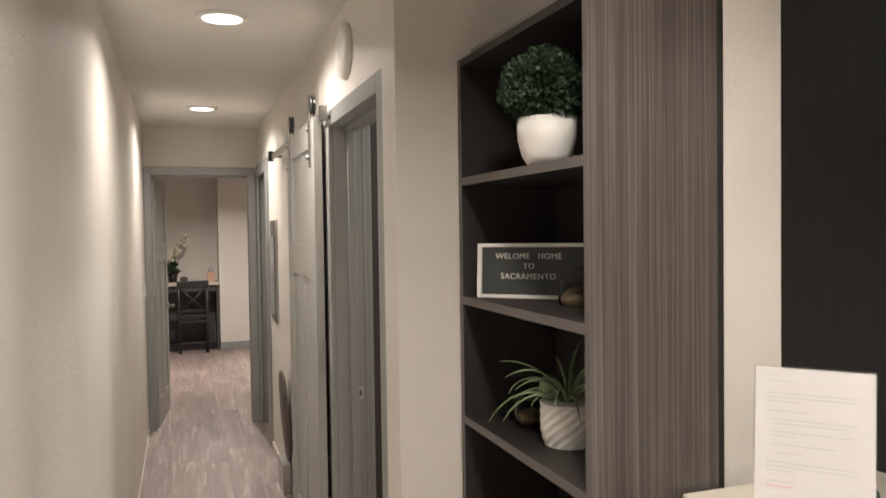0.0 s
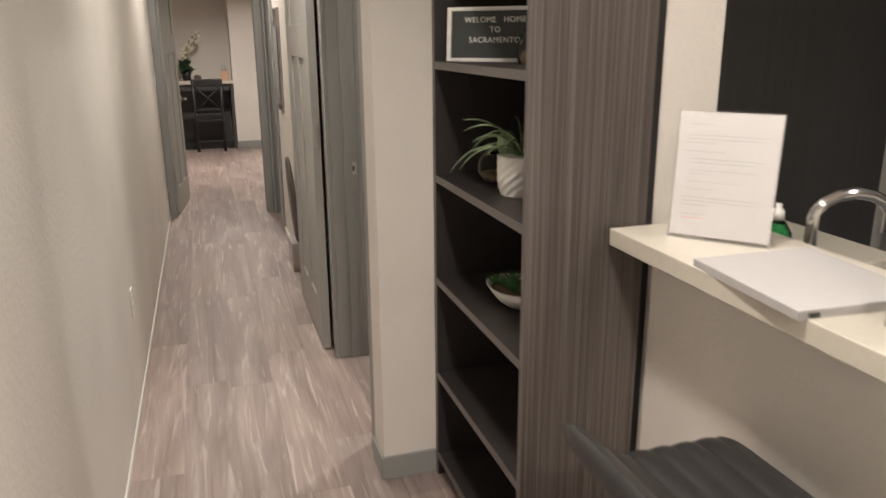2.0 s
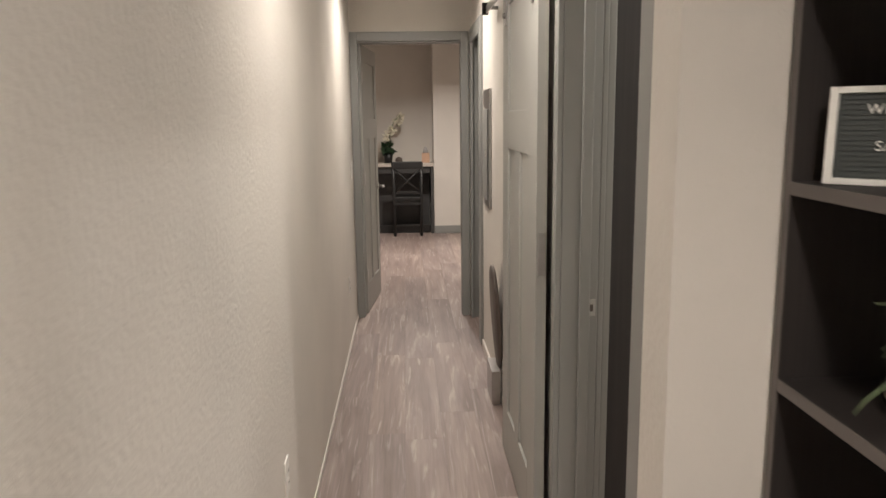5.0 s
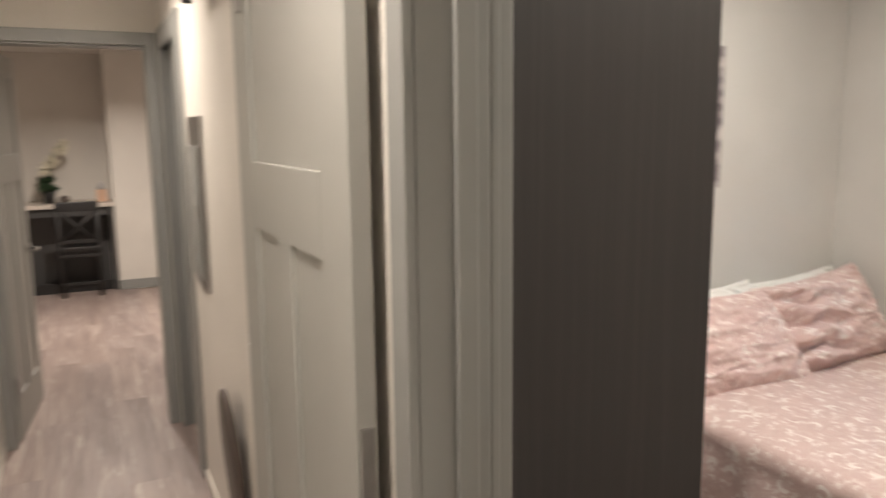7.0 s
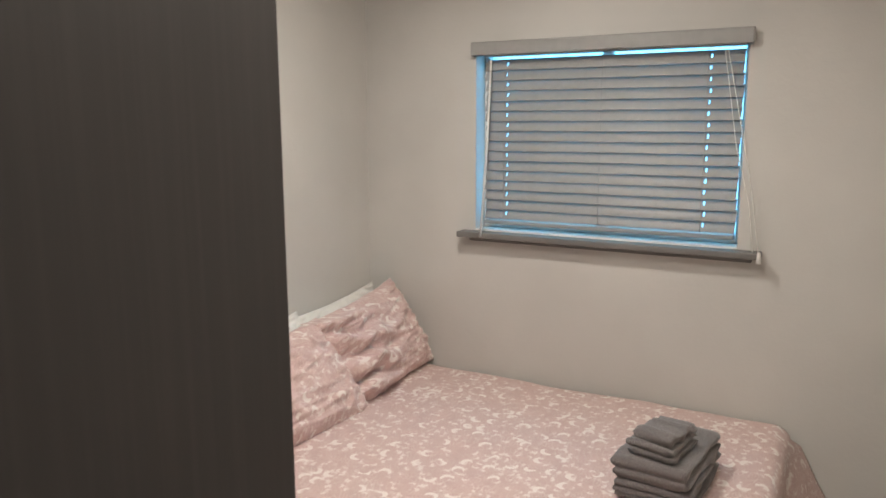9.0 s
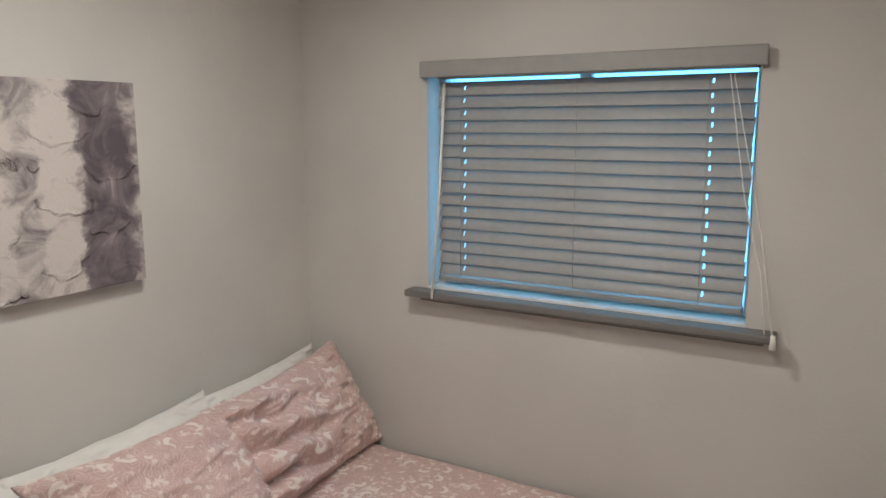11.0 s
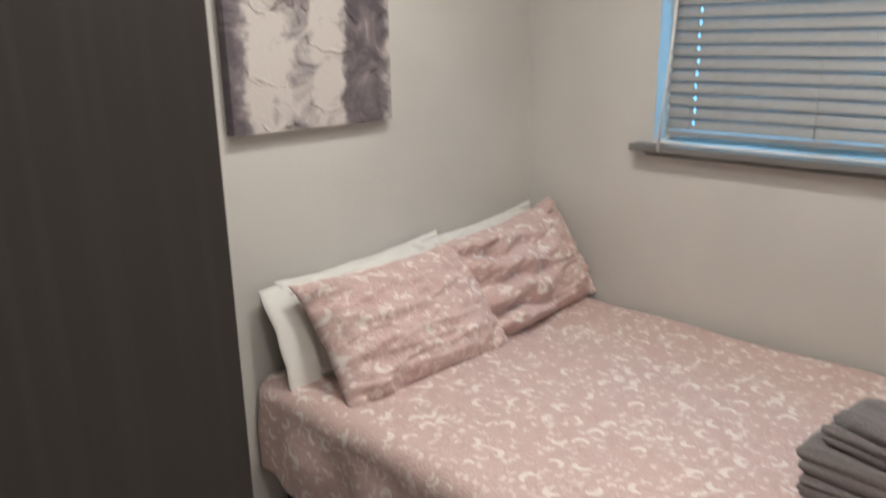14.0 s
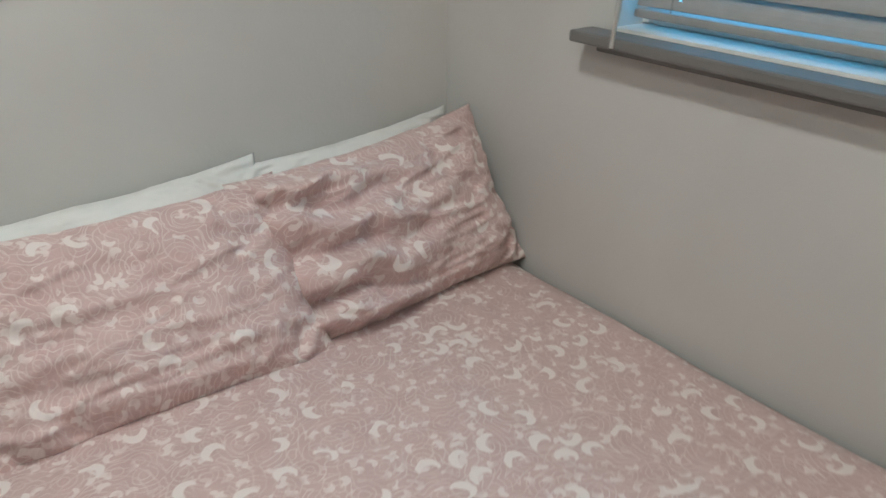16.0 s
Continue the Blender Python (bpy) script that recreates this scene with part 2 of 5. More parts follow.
def canvas_art():
    """Abstract grey-violet washes in uneven columns on cream, with raised strokes."""
    m, t, b = material("abstract_canvas", 0.6)
    v = mapped(t, (1, 1, 1), "UV")
    n = node(t, "ShaderNodeTexNoise", Scale=5.0, Detail=7.0, Roughness=0.62, Distortion=1.4)
    t.links.new(v, n.inputs["Vector"])
    s = t.nodes.new("ShaderNodeSeparateXYZ")
    t.links.new(v, s.inputs[0])
    wob = node(t, "ShaderNodeTexNoise", Scale=6.0, Detail=5.0, Roughness=0.55)
    t.links.new(v, wob.inputs["Vector"])
    ws = t.nodes.new("ShaderNodeSeparateColor")
    t.links.new(wob.outputs["Color"], ws.inputs[0])
    ux = math_node(t, "ADD", s.outputs[0], math_node(t, "MULTIPLY_ADD", ws.outputs[0], 0.26, -0.13))
    uy = math_node(t, "ADD", s.outputs[1], math_node(t, "MULTIPLY_ADD", ws.outputs[1], 0.16, -0.08))
    # tone by column: dark rim, cream, pale grey, cream, dark
    wave = ramp(t, ux, [(0.02, (0.95, 0.95, 0.95)), (0.07, (0.6, 0.6, 0.6)), (0.11, (0.05, 0.05, 0.05)), (0.31, (0.08, 0.08, 0.08)), (0.37, (0.36, 0.36, 0.36)), (0.45, (0.38, 0.38, 0.38)),
                        (0.51, (0.05, 0.05, 0.05)), (0.64, (0.08, 0.08, 0.08)), (0.69, (0.72, 0.72, 0.72)), (0.92, (0.74, 0.74, 0.74)), (0.99, (0.36, 0.36, 0.36))])
    tone, relief = math_node(t, "ADD", wave, math_node(t, "MULTIPLY_ADD", n.outputs[0], 2.0, -1.02)), None
    # round dabs: centre, radius, tone inside; each with a raised rim
    for cx, cy, r, inside in ((0.20, 0.75, 0.17, -0.12), (0.23, 0.38, 0.16, -0.10), (0.25, 0.10, 0.11, 0.10), (0.59, 0.84, 0.14, -0.10), (0.58, 0.52, 0.15, -0.18), (0.57, 0.22, 0.13, -0.12),
                              (0.82, 0.67, 0.15, 0.28), (0.83, 0.38, 0.12, 0.16), (0.85, 0.10, 0.12, 0.04), (0.42, 0.66, 0.05, 0.14), (0.76, 0.93, 0.10, 0.0)):
        dx, dy = math_node(t, "SUBTRACT", ux, cx), math_node(t, "SUBTRACT", uy, cy)
        d = math_node(t, "SQRT", math_node(t, "ADD", math_node(t, "MULTIPLY", dx, dx), math_node(t, "MULTIPLY", dy, dy)))
        body = math_node(t, "MAXIMUM", math_node(t, "MINIMUM", math_node(t, "MULTIPLY_ADD", d, -11.0, r * 11.0), 1.0), 0.0)
        tone = math_node(t, "MULTIPLY_ADD", body, inside, tone)
        rim = math_node(t, "MAXIMUM", math_node(t, "SUBTRACT", 1.0, math_node(t, "MULTIPLY", math_node(t, "ABSOLUTE", math_node(t, "SUBTRACT", d, r)), 75.0)), 0.0)
        rim = math_node(t, "MULTIPLY", rim, math_node(t, "MAXIMUM", math_node(t, "MULTIPLY_ADD", n.outputs[0], 5.0, -1.9), 0.0))
        rim = math_node(t, "MULTIPLY", rim, math_node(t, "GREATER_THAN", math_node(t, "MULTIPLY", dy, -1.0), r * 0.45))
        relief = rim if relief is None else math_node(t, "MAXIMUM", relief, rim)
    strokes = math_node(t, "ABSOLUTE", math_node(t, "SINE", math_node(t, "MULTIPLY", wob.outputs[0], 30.0)))
    bump(t, b, math_node(t, "MULTIPLY_ADD", strokes, 0.05, relief), 0.8, 0.010)
    t.links.new(ramp(t, tone, [(0.06, (0.585, 0.535, 0.51)), (0.28, (0.42, 0.38, 0.37)), (0.56, (0.205, 0.175, 0.185)), (0.95, (0.10, 0.082, 0.097))]), b.inputs["Base Color"])
    return m


def vinyl():
    """Matt off-white blind vinyl that lets a little daylight through."""
    m, t, b = material("blind_slat_vinyl", 0.45)
    n = node(t, "ShaderNodeTexNoise", Scale=30.0, Detail=4.0)
    t.links.new(mapped(t, (1, 1, 1)), n.inputs["Vector"])
    t.links.new(ramp(t, n.outputs[0], [(0.3, (0.36, 0.352, 0.345)), (0.7, (0.40, 0.392, 0.384))]), b.inputs["Base Color"])
    thin = t.nodes.new("ShaderNodeBsdfTranslucent")
    thin.inputs["Color"].default_value = (0.5, 0.5, 0.5, 1)
    mix = t.nodes.new("ShaderNodeMixShader")
    mix.inputs[0].default_value = 0.12
    t.links.new(b.outputs[0], mix.inputs[1])
    t.links.new(thin.outputs[0], mix.inputs[2])
    t.links.new(mix.outputs[0], t.nodes["Material Output"].inputs["Surface"])
    return m


def glassy(name, colour=(1, 1, 1), rough=0.02):
    m, t, b = material(name, rough)
    b.inputs["Base Color"].default_value = (*colour, 1)
    b.inputs["Transmission Weight"].default_value = 1.0
    b.inputs["IOR"].default_value = 1.45
    return m


def glow(name, colour, strength):
    m, t, b = material(name, 0.5)
    b.inputs["Emission Color"].default_value = (*colour, 1)
    b.inputs["Emission Strength"].default_value = strength
    return m


WALL = painted("wall_paint", (0.70, 0.665, 0.615), 0.5, 0.6, 0.05, 60)
BEDWALL = painted("bedroom_wall_paint", (0.585, 0.567, 0.54), 0.55, 0.25)
CEILING = painted("ceiling_paint", (0.72, 0.70, 0.66), 0.8, 0.3)
TRIM = painted("grey_trim_paint", (0.272, 0.275, 0.264), 0.4, 0.04, 0.04, 40)
BARN = painted("pale_grey_door_paint", (0.37, 0.37, 0.345), 0.45, 0.05, 0.04, 40)
CASE = laminate("streaked_laminate", (0.05, 0.041, 0.037), (0.225, 0.195, 0.175), 0.42, 230, (0.42, 0.78))
# CASE laminate again, with the shade inside the bookcase put into its colour
CASE_SHADED = laminate("shaded_laminate", (0.023, 0.0195, 0.0185), (0.042, 0.035, 0.032), 0.5, 120)
EDGE = plain("laminate_edge", (0.115, 0.10, 0.093), 0.4)
WARDROBE = laminate("wardrobe_laminate", (0.032, 0.0285, 0.0275), (0.052, 0.0455, 0.0435), 0.5, 70)
PLANK = plank_wood()
PAISLEY = paisley()
TERRY = terry()
ART = canvas_art()
WHITE = plain("white_plastic", (0.78, 0.76, 0.72), 0.35)
QUARTZ = plain("cream_counter", (0.57, 0.532, 0.457), 0.38, 0, 0.03, 60)
CHROME = plain("chrome", (0.75, 0.75, 0.75), 0.12, 1.0, 0.02)
STEEL = plain("brushed_steel", (0.46, 0.45, 0.44), 0.32, 1.0)
DARKMETAL = plain("dark_metal", (0.10, 0.10, 0.10), 0.4, 0.8)
BLACK = plain("black_wood", (0.018, 0.017, 0.017), 0.45)
LEATHER = plain("black_leather", (0.027, 0.026, 0.026), 0.38, 0, 0.2, 90)
SLATE = laminate("charcoal_panel", (0.058, 0.057, 0.057), (0.080, 0.078, 0.076), 0.4, 60)
BLIND = vinyl()
SILL = painted("sill_paint", (0.175, 0.165, 0.158), 0.45, 0.05)
LINEN = plain("white_cotton", (0.76, 0.745, 0.71), 0.9, 0, 0.04, 14)
POT = plain("white_ceramic", (0.74, 0.72, 0.68), 0.5)
LEAF = plain("boxwood_leaf", (0.035, 0.07, 0.033), 0.6, 0, 0.4, 40)
AIRLEAF = plain("pale_green_leaf", (0.17, 0.23, 0.12), 0.55, 0, 0.25, 25)
SUCC = plain("bright_green_leaf", (0.06, 0.20, 0.05), 0.5, 0, 0.3, 40)
SOIL = plain("tan_moss", (0.13, 0.095, 0.055), 0.95, 0, 0.35, 120)
GLASS = glassy("clear_glass")
ACRYLIC = glassy("clear_acrylic", (0.98, 0.98, 0.97))
FELT = plain("grey_letter_felt", (0.075, 0.082, 0.08), 0.95)
SIGNWHITE = plain("sign_white", (0.80, 0.79, 0.75), 0.5)
PAPER = plain("white_paper", (0.455, 0.443, 0.437), 0.8, 0, 0.02)
INK = plain("grey_ink", (0.36, 0.35, 0.345), 0.8)
REDINK = plain("red_ink", (0.55, 0.30, 0.27), 0.8)
GREENSOAP = glassy("green_soap", (0.05, 0.45, 0.16), 0.05)
THINGLASS = glassy("thin_blown_glass")
THINGLASS.node_tree.nodes["Principled BSDF"].inputs["IOR"].default_value = 1.12
BOXCARD = plain("silver_card", (0.40, 0.39, 0.385), 0.35, 0.3)
GREYCARD = plain("grey_card", (0.20, 0.195, 0.19), 0.4)
DARKCARD = plain("charcoal_card", (0.05, 0.048, 0.047), 0.45)
GLOWLENS = glow("lamp_lens", (1.0, 0.93, 0.82), 3.0)
DAYLIGHT = glow("sky_backdrop", (0.13, 0.55, 1.0), 1.9)
BEDBASE = plain("dark_bed_base", (0.02, 0.018, 0.018), 0.8)
PETAL = plain("cream_petal", (0.78, 0.74, 0.62), 0.7)
PEACH = plain("peach_box", (0.62, 0.40, 0.28), 0.6)
DESKTOP = plain("pale_desk_top", (0.60, 0.54, 0.48), 0.4)
BROWN = plain("dark_brown", (0.10, 0.08, 0.07), 0.5)


# ---------------------------------------------------------------- mesh helpers
def put(name, bm, mat, parent=None, smooth=False):
    me = bpy.data.meshes.new(name)
    bmesh.ops.recalc_face_normals(bm, faces=bm.faces)
    bm.to_mesh(me)
    bm.free()
    for mt in mat if isinstance(mat, (list, tuple)) else [mat]:
        me.materials.append(mt)
    if smooth:
        me.polygons.foreach_set("use_smooth", [True] * len(me.polygons))
    ob = new(name, me)
    ob.parent = parent
    return ob


def add_box(bm, lo, hi, bevel=0.0, turn=None):
    c = [(a + b) / 2 for a, b in zip(lo, hi)]
    s = [abs(b - a) for a, b in zip(lo, hi)]
    tmp = bmesh.new()
    bmesh.ops.create_cube(tmp, size=1, matrix=Matrix.Diagonal((*s, 1)))
    if bevel:
        bmesh.ops.bevel(tmp, geom=tmp.edges[:], offset=min(bevel, min(s) * 0.45), segments=2, affect="EDGES", profile=0.6)
    m = Matrix.Translation(c)
    if turn is not None:
        m = turn @ m
    bmesh.ops.transform(tmp, matrix=m, verts=tmp.verts)
    me = bpy.data.meshes.new("tmp")
    tmp.to_mesh(me)
    tmp.free()
    bm.from_mesh(me)
    bpy.data.meshes.remove(me)


def boxes(name, items, mat, parent=None, bevel=0.0, turn=None):
    bm = bmesh.new()
    for lo, hi in items:
        add_box(bm, lo, hi, bevel, turn)
    return put(name, bm, mat, parent)


def box(name, lo, hi, mat, parent=None, bevel=0.0, turn=None):
    return boxes(name, [(lo, hi)], mat, parent, bevel, turn)


def lathe(bm, profile, segs=28, at=(0, 0, 0), squash=1.0, loop=False):
    """A turned shape from (radius, z) pairs."""
    rings = []
    for r, z in profile:
        rings.append([bm.verts.new((at[0] + r * math.cos(2 * math.pi * i / segs), at[1] + squash * r * math.sin(2 * math.pi * i / segs), at[2] + z)) for i in range(segs)])
    for a, b in zip(rings, rings[1:]):
        for i in range(segs):
            j = (i + 1) % segs
            bm.faces.new((a[i], a[j], b[j], b[i]))
    if loop:
        a, b = rings[-1], rings[0]
        for i in range(segs):
            j = (i + 1) % segs
            bm.faces.new((a[i], a[j], b[j], b[i]))
        return
    if profile[0][0] > 1e-6:
        bm.faces.new(rings[0][::-1])
    if profile[-1][0] > 1e-6:
        bm.faces.new(rings[-1])


def turned(name, profile, mat, at, parent=None, segs=28, squash=1.0, loop=False):
    bm = bmesh.new()
    lathe(bm, profile, segs, at, squash, loop)
    bmesh.ops.remove_doubles(bm, verts=bm.verts, dist=1e-5)
    return put(name, bm, mat, parent, True)


def add_tube(bm, pts, r, segs=8, taper=None):
    pts = [Vector(p) for p in pts]
    rings = []
    for i, p in enumerate(pts):
        d = (pts[min(i + 1, len(pts) - 1)] - pts[max(i - 1, 0)]).normalized()
        a = d.orthogonal().normalized() if i == 0 else (rings_axis - d * rings_axis.dot(d)).normalized()
        rings_axis = a
        b = d.cross(a)
        rr = r if taper is None else r + (taper - r) * i / (len(pts) - 1)
        rings.append([bm.verts.new(p + rr * (a * math.cos(2 * math.pi * k / segs) + b * math.sin(2 * math.pi * k / segs))) for k in range(segs)])
    for q, w in zip(rings, rings[1:]):
        for k in range(segs):
            bm.faces.new((q[k], q[(k + 1) % segs], w[(k + 1) % segs], w[k]))
    bm.faces.new(rings[0][::-1])
    bm.faces.new(rings[-1])


def tube(name, pts, r, mat, parent=None, segs=10, taper=None):
    bm = bmesh.new()
    add_tube(bm, pts, r, segs, taper)
    return put(name, bm, mat, parent, True)


def thing(name, at, label, category, group="", kind=""):
    ob = new(name)
    ob.location = at
    return tagged(ob, label, category, group, kind)


def structure(ob, label):
    return tagged(ob, label, "", "", "structure")


def adopt(parent, *obs):
    """Hang built parts under a thing, keeping them where they stand."""
    for ob in obs:
        ob.parent = parent
        ob.matrix_parent_inverse = Matrix.Translation(-Vector(parent.location))


# ---------------------------------------------------------------- structure
RX, RX2 = 0.872, 0.885           # hall side wall: near stretch, far stretch
DOOR_A, DOOR_B = 2.19, 2.99     # bedroom doorway along the hall
HEAD = 2.02
END = 6.30                      # end wall of the hall
BX, BY, BS = 3.548, 4.325, 2.02   # bedroom: window wall, head wall, entry-side wall
T = 0.12

structure(boxes("floor_slab", [((-T, -4.0, -0.14), (4.2, END, -0.012)), ((-2.0, END, -0.14), (4.2, 11.07, -0.012))], PLANK), "grey-brown wooden plank floor underlay")
structure(boxes("ceiling", [((-T, -4.0, CEIL), (4.2, END, CEIL + 0.12)), ((-2.0, END, CEIL), (4.2, 11.07, CEIL + 0.12))], CEILING), "smooth off-white painted ceiling")

structure(box("wall_west", (-T, -4.0, -0.01), (0, END, CEIL), WALL), "long cream painted hallway wall with orange-peel texture")
structure(boxes("wall_hall_east", [((0.846, 1.940, -0.01), (RX + T, 2.085, CEIL)), ((RX, 2.085, -0.01), (RX + T, DOOR_A - 0.02, CEIL)), ((RX, DOOR_A - 0.02, HEAD + 0.02), (RX + T, DOOR_B + 0.02, CEIL)), ((RX, DOOR_B + 0.02, -0.01), (RX + T, 3.3, CEIL)),
                                    ((RX2, 3.3, -0.01), (RX2 + T - 0.03, 5.62, CEIL)), ((RX2, 5.62, 2.07), (RX2 + T - 0.03, 6.24, CEIL)), ((RX2, 6.24, -0.01), (RX2 + T - 0.03, END, CEIL))], WALL), "cream painted hallway wall with a bedroom doorway")
structure(boxes("wall_north", [((-0.12, END, -0.01), (0.045, END + T, CEIL)), ((0.045, END, 2.05), (0.815, END + T, CEIL)), ((0.815, END, -0.01), (1.1, END + T, CEIL))], WALL), "cream end wall of the hallway with a doorway")
structure(box("wall_bookcase_side", (RX + T, 1.940, -0.01), (BX, BS, CEIL), WALL), "cream painted partition behind the bookcase")
structure(box("wall_pier", (1.362, 1.222, -0.01), (1.52, 1.940, CEIL), WALL), "cream wall pier beside the counter")
structure(box("wall_half", (1.352, -2.2, -0.01), (1.485, 1.186, 1.003), WALL), "cream half wall under the breakfast counter")
structure(box("wall_south", (-T, -4.0, -0.01), (4.2, -3.88, CEIL), WALL), "plain cream wall")
structure(box("wall_kitchen_east", (4.08, -3.88, -0.01), (4.2, 1.940, CEIL), WALL), "plain cream kitchen wall")

# bedroom
WY0, WY1, WZ0, WZ1 = 2.754, 3.787, 1.246, 1.975
structure(boxes("wall_window", [((BX, BS, -0.01), (BX + 0.14, WY0, CEIL)), ((BX, WY1, -0.01), (BX + 0.14, BY + T, CEIL)), ((BX, WY0, -0.01), (BX + 0.14, WY1, WZ0 - 0.01)), ((BX, WY0, WZ1), (BX + 0.14, WY1, CEIL))], BEDWALL), "grey-beige bedroom wall with a window")
structure(box("wall_bed_head", (RX2 + T - 0.03, BY, -0.01), (BX, BY + T, CEIL), BEDWALL), "grey-beige bedroom wall behind the bed")

# far room
structure(boxes("wall_far_room", [((-2.0, 10.95, -0.01), (0.75, 11.07, CEIL)), ((0.75, 10.42, -0.01), (2.2, 10.54, CEIL)), ((0.75, 10.54, -0.01), (0.87, 10.95, CEIL)),
                                   ((-2.0, END, -0.01), (-1.88, 10.95, CEIL)), ((2.1, END + T, -0.01), (2.2, 10.42, CEIL)), ((-1.88, END, -0.01), (-0.12, END + T, CEIL)), ((1.1, END, -0.01), (2.2, END + T, CEIL))], WALL), "cream walls of the far room with a projecting pier")


def baseboard(name, lo, hi, mat=TRIM):
    return structure(box(name, lo, hi, mat, None, 0.003), "low painted baseboard along the wall")


baseboard("baseboard_1", (0, -3.88, 0), (0.007, END - 0.02, 0.028), WALL)
baseboard("baseboard_2", (0.834, 1.928, 0), (1.03, 1.940, 0.085))
baseboard("baseboard_3", (0.834, 1.940, 0), (0.846, 2.085, 0.085))
baseboard("baseboard_4", (RX2 - 0.012, 3.3, 0), (RX2, 5.49, 0.05), WALL)
baseboard("baseboard_5", (0.75, 10.408, 0), (2.1, 10.42, 0.10))
baseboard("baseboard_6", (RX2 + T, BY - 0.012, 0), (BX, BY, 0.10))
baseboard("baseboard_7", (1.340, -2.2, 0), (1.352, 1.16, 0.08))
baseboard("baseboard_8", (BX - 0.012, BS, 0), (BX, BY - 0.012, 0.10))

# bedroom doorway lining: casing, jamb and stop
structure(boxes("trim_bedroom_door", [
    ((RX - 0.018, DOOR_A - 0.08, 0), (RX, DOOR_A, HEAD + 0.065)), ((RX - 0.018, DOOR_B, 0), (RX, DOOR_B + 0.06, HEAD + 0.065)), ((RX - 0.018, DOOR_A, HEAD), (RX, DOOR_B, HEAD + 0.065)),
    ((RX, DOOR_A - 0.018, 0), (RX + T, DOOR_A, HEAD)), ((RX, DOOR_B, 0), (RX + T, DOOR_B + 0.018, HEAD)), ((RX, DOOR_A - 0.018, HEAD), (RX + T, DOOR_B + 0.018, HEAD + 0.018)),
    ((RX + 0.045, DOOR_A, 0), (RX + 0.08, DOOR_A + 0.012, HEAD - 0.012)), ((RX + 0.058, DOOR_B - 0.014, 0), (RX + 0.093, DOOR_B, HEAD - 0.012)), ((RX + 0.045, DOOR_A, HEAD - 0.012), (RX + 0.08, DOOR_B, HEAD)),
    ((RX + T, DOOR_A - 0.06, 0), (RX + T + 0.018, DOOR_A, HEAD + 0.06)), ((RX + T, DOOR_B, 0), (RX + T + 0.018, DOOR_B + 0.06, HEAD + 0.06)), ((RX + T + 0.018, DOOR_B + 0.006, 0), (RX + T + 0.042, DOOR_B + 0.058, HEAD + 0.05)), ((RX + T, DOOR_A, HEAD), (RX + T + 0.018, DOOR_B, HEAD + 0.06))], TRIM, None, 0.004), "grey painted door casing and jamb")
structure(boxes("trim_end_door", [((0.002, END - 0.018, 0), (0.055, END, 2.115)), ((0.805, END - 0.018, 0), (0.862, END, 2.115)), ((0.055, END - 0.018, 2.05), (0.805, END, 2.115)),
                                   ((0.045, END, 0), (0.057, END + T, 2.05)), ((0.803, END, 0), (0.815, END + T, 2.05)), ((0.057, END, 2.038), (0.803, END + T, 2.05))], TRIM, None, 0.004), "grey painted casing of the end doorway")
structure(boxes("trim_side_door", [((RX2 - 0.018, 5.50, 0), (RX2, 5.62, 2.13)), ((RX2 - 0.018, 6.20, 0), (RX2, 6.278, 2.13)), ((RX2 - 0.018, 5.62, 2.03), (RX2, 6.20, 2.13)),
                                    ((RX2, 5.62, 0), (RX2 + 0.09, 5.635, 2.07)), ((RX2, 6.225, 0), (RX2 + 0.09, 6.24, 2.07)), ((RX2, 5.635, 2.055), (RX2 + 0.09, 6.225, 2.07))], TRIM, None, 0.004), "grey painted casing of a side door")


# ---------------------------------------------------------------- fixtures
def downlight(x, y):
    t = thing("ceiling_downlight", (x, y, CEIL), "round flat white ceiling downlight of a set partly added as fill", "ceiling light", "ceiling downlights")
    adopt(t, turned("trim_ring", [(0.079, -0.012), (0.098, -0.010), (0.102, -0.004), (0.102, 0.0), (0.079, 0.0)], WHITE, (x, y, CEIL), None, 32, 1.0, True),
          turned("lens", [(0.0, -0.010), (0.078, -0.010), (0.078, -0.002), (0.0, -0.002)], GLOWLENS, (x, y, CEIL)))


# fixtures for the unseen added lamps too
for lx, ly, lw, lc in LAMPS_AND_FILL:
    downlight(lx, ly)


def panel_door(name, width, height, thick, mat, label, category, st=0.105):
    """Three-panel craftsman door in its own x (width), z; faces both ways in y; origin at the hinge foot."""
    t = thing(name, (0, 0, 0), label, category)
    top, mid0, mid1, bot = height - 0.12, height - 0.694, height - 0.540, 0.22
    core = boxes("panel", [((st - 0.01, 0.010, bot - 0.01), (width - st + 0.01, thick - 0.010, top + 0.01))], mat, t)
    fr = [((0, 0, 0), (st, thick, height)), ((width - st, 0, 0), (width, thick, height)), ((st, 0, top), (width - st, thick, height)), ((st, 0, mid0), (width - st, thick, mid1)), ((st, 0, 0), (width - st, thick, bot)),
          ((width / 2 - 0.05, 0, bot), (width / 2 + 0.05, thick, mid0))]
    boxes("stile", fr, mat, t, 0.003)
    return t


# end door, standing open into the far room
ed = panel_door("panel_door", 0.74, 2.03, 0.038, BARN, "grey three-panel door standing open at the hallway end", "door")
ed.matrix_basis = pose(0.075, END + 0.09, 0.008, 0, 0, 84)
kn = tube("lever_handle", [(0.68, -0.002, 0.93), (0.68, -0.045, 0.93), (0.66, -0.055, 0.93), (0.585, -0.055, 0.928)], 0.009, STEEL, ed)
turned("rosette", [(0.0, 0.0), (0.03, 0.0), (0.03, 0.01), (0.0, 0.01)], STEEL, (0, 0, 0), ed, 20).matrix_basis = pose(0.68, -0.001, 0.93, 90, 0, 0)
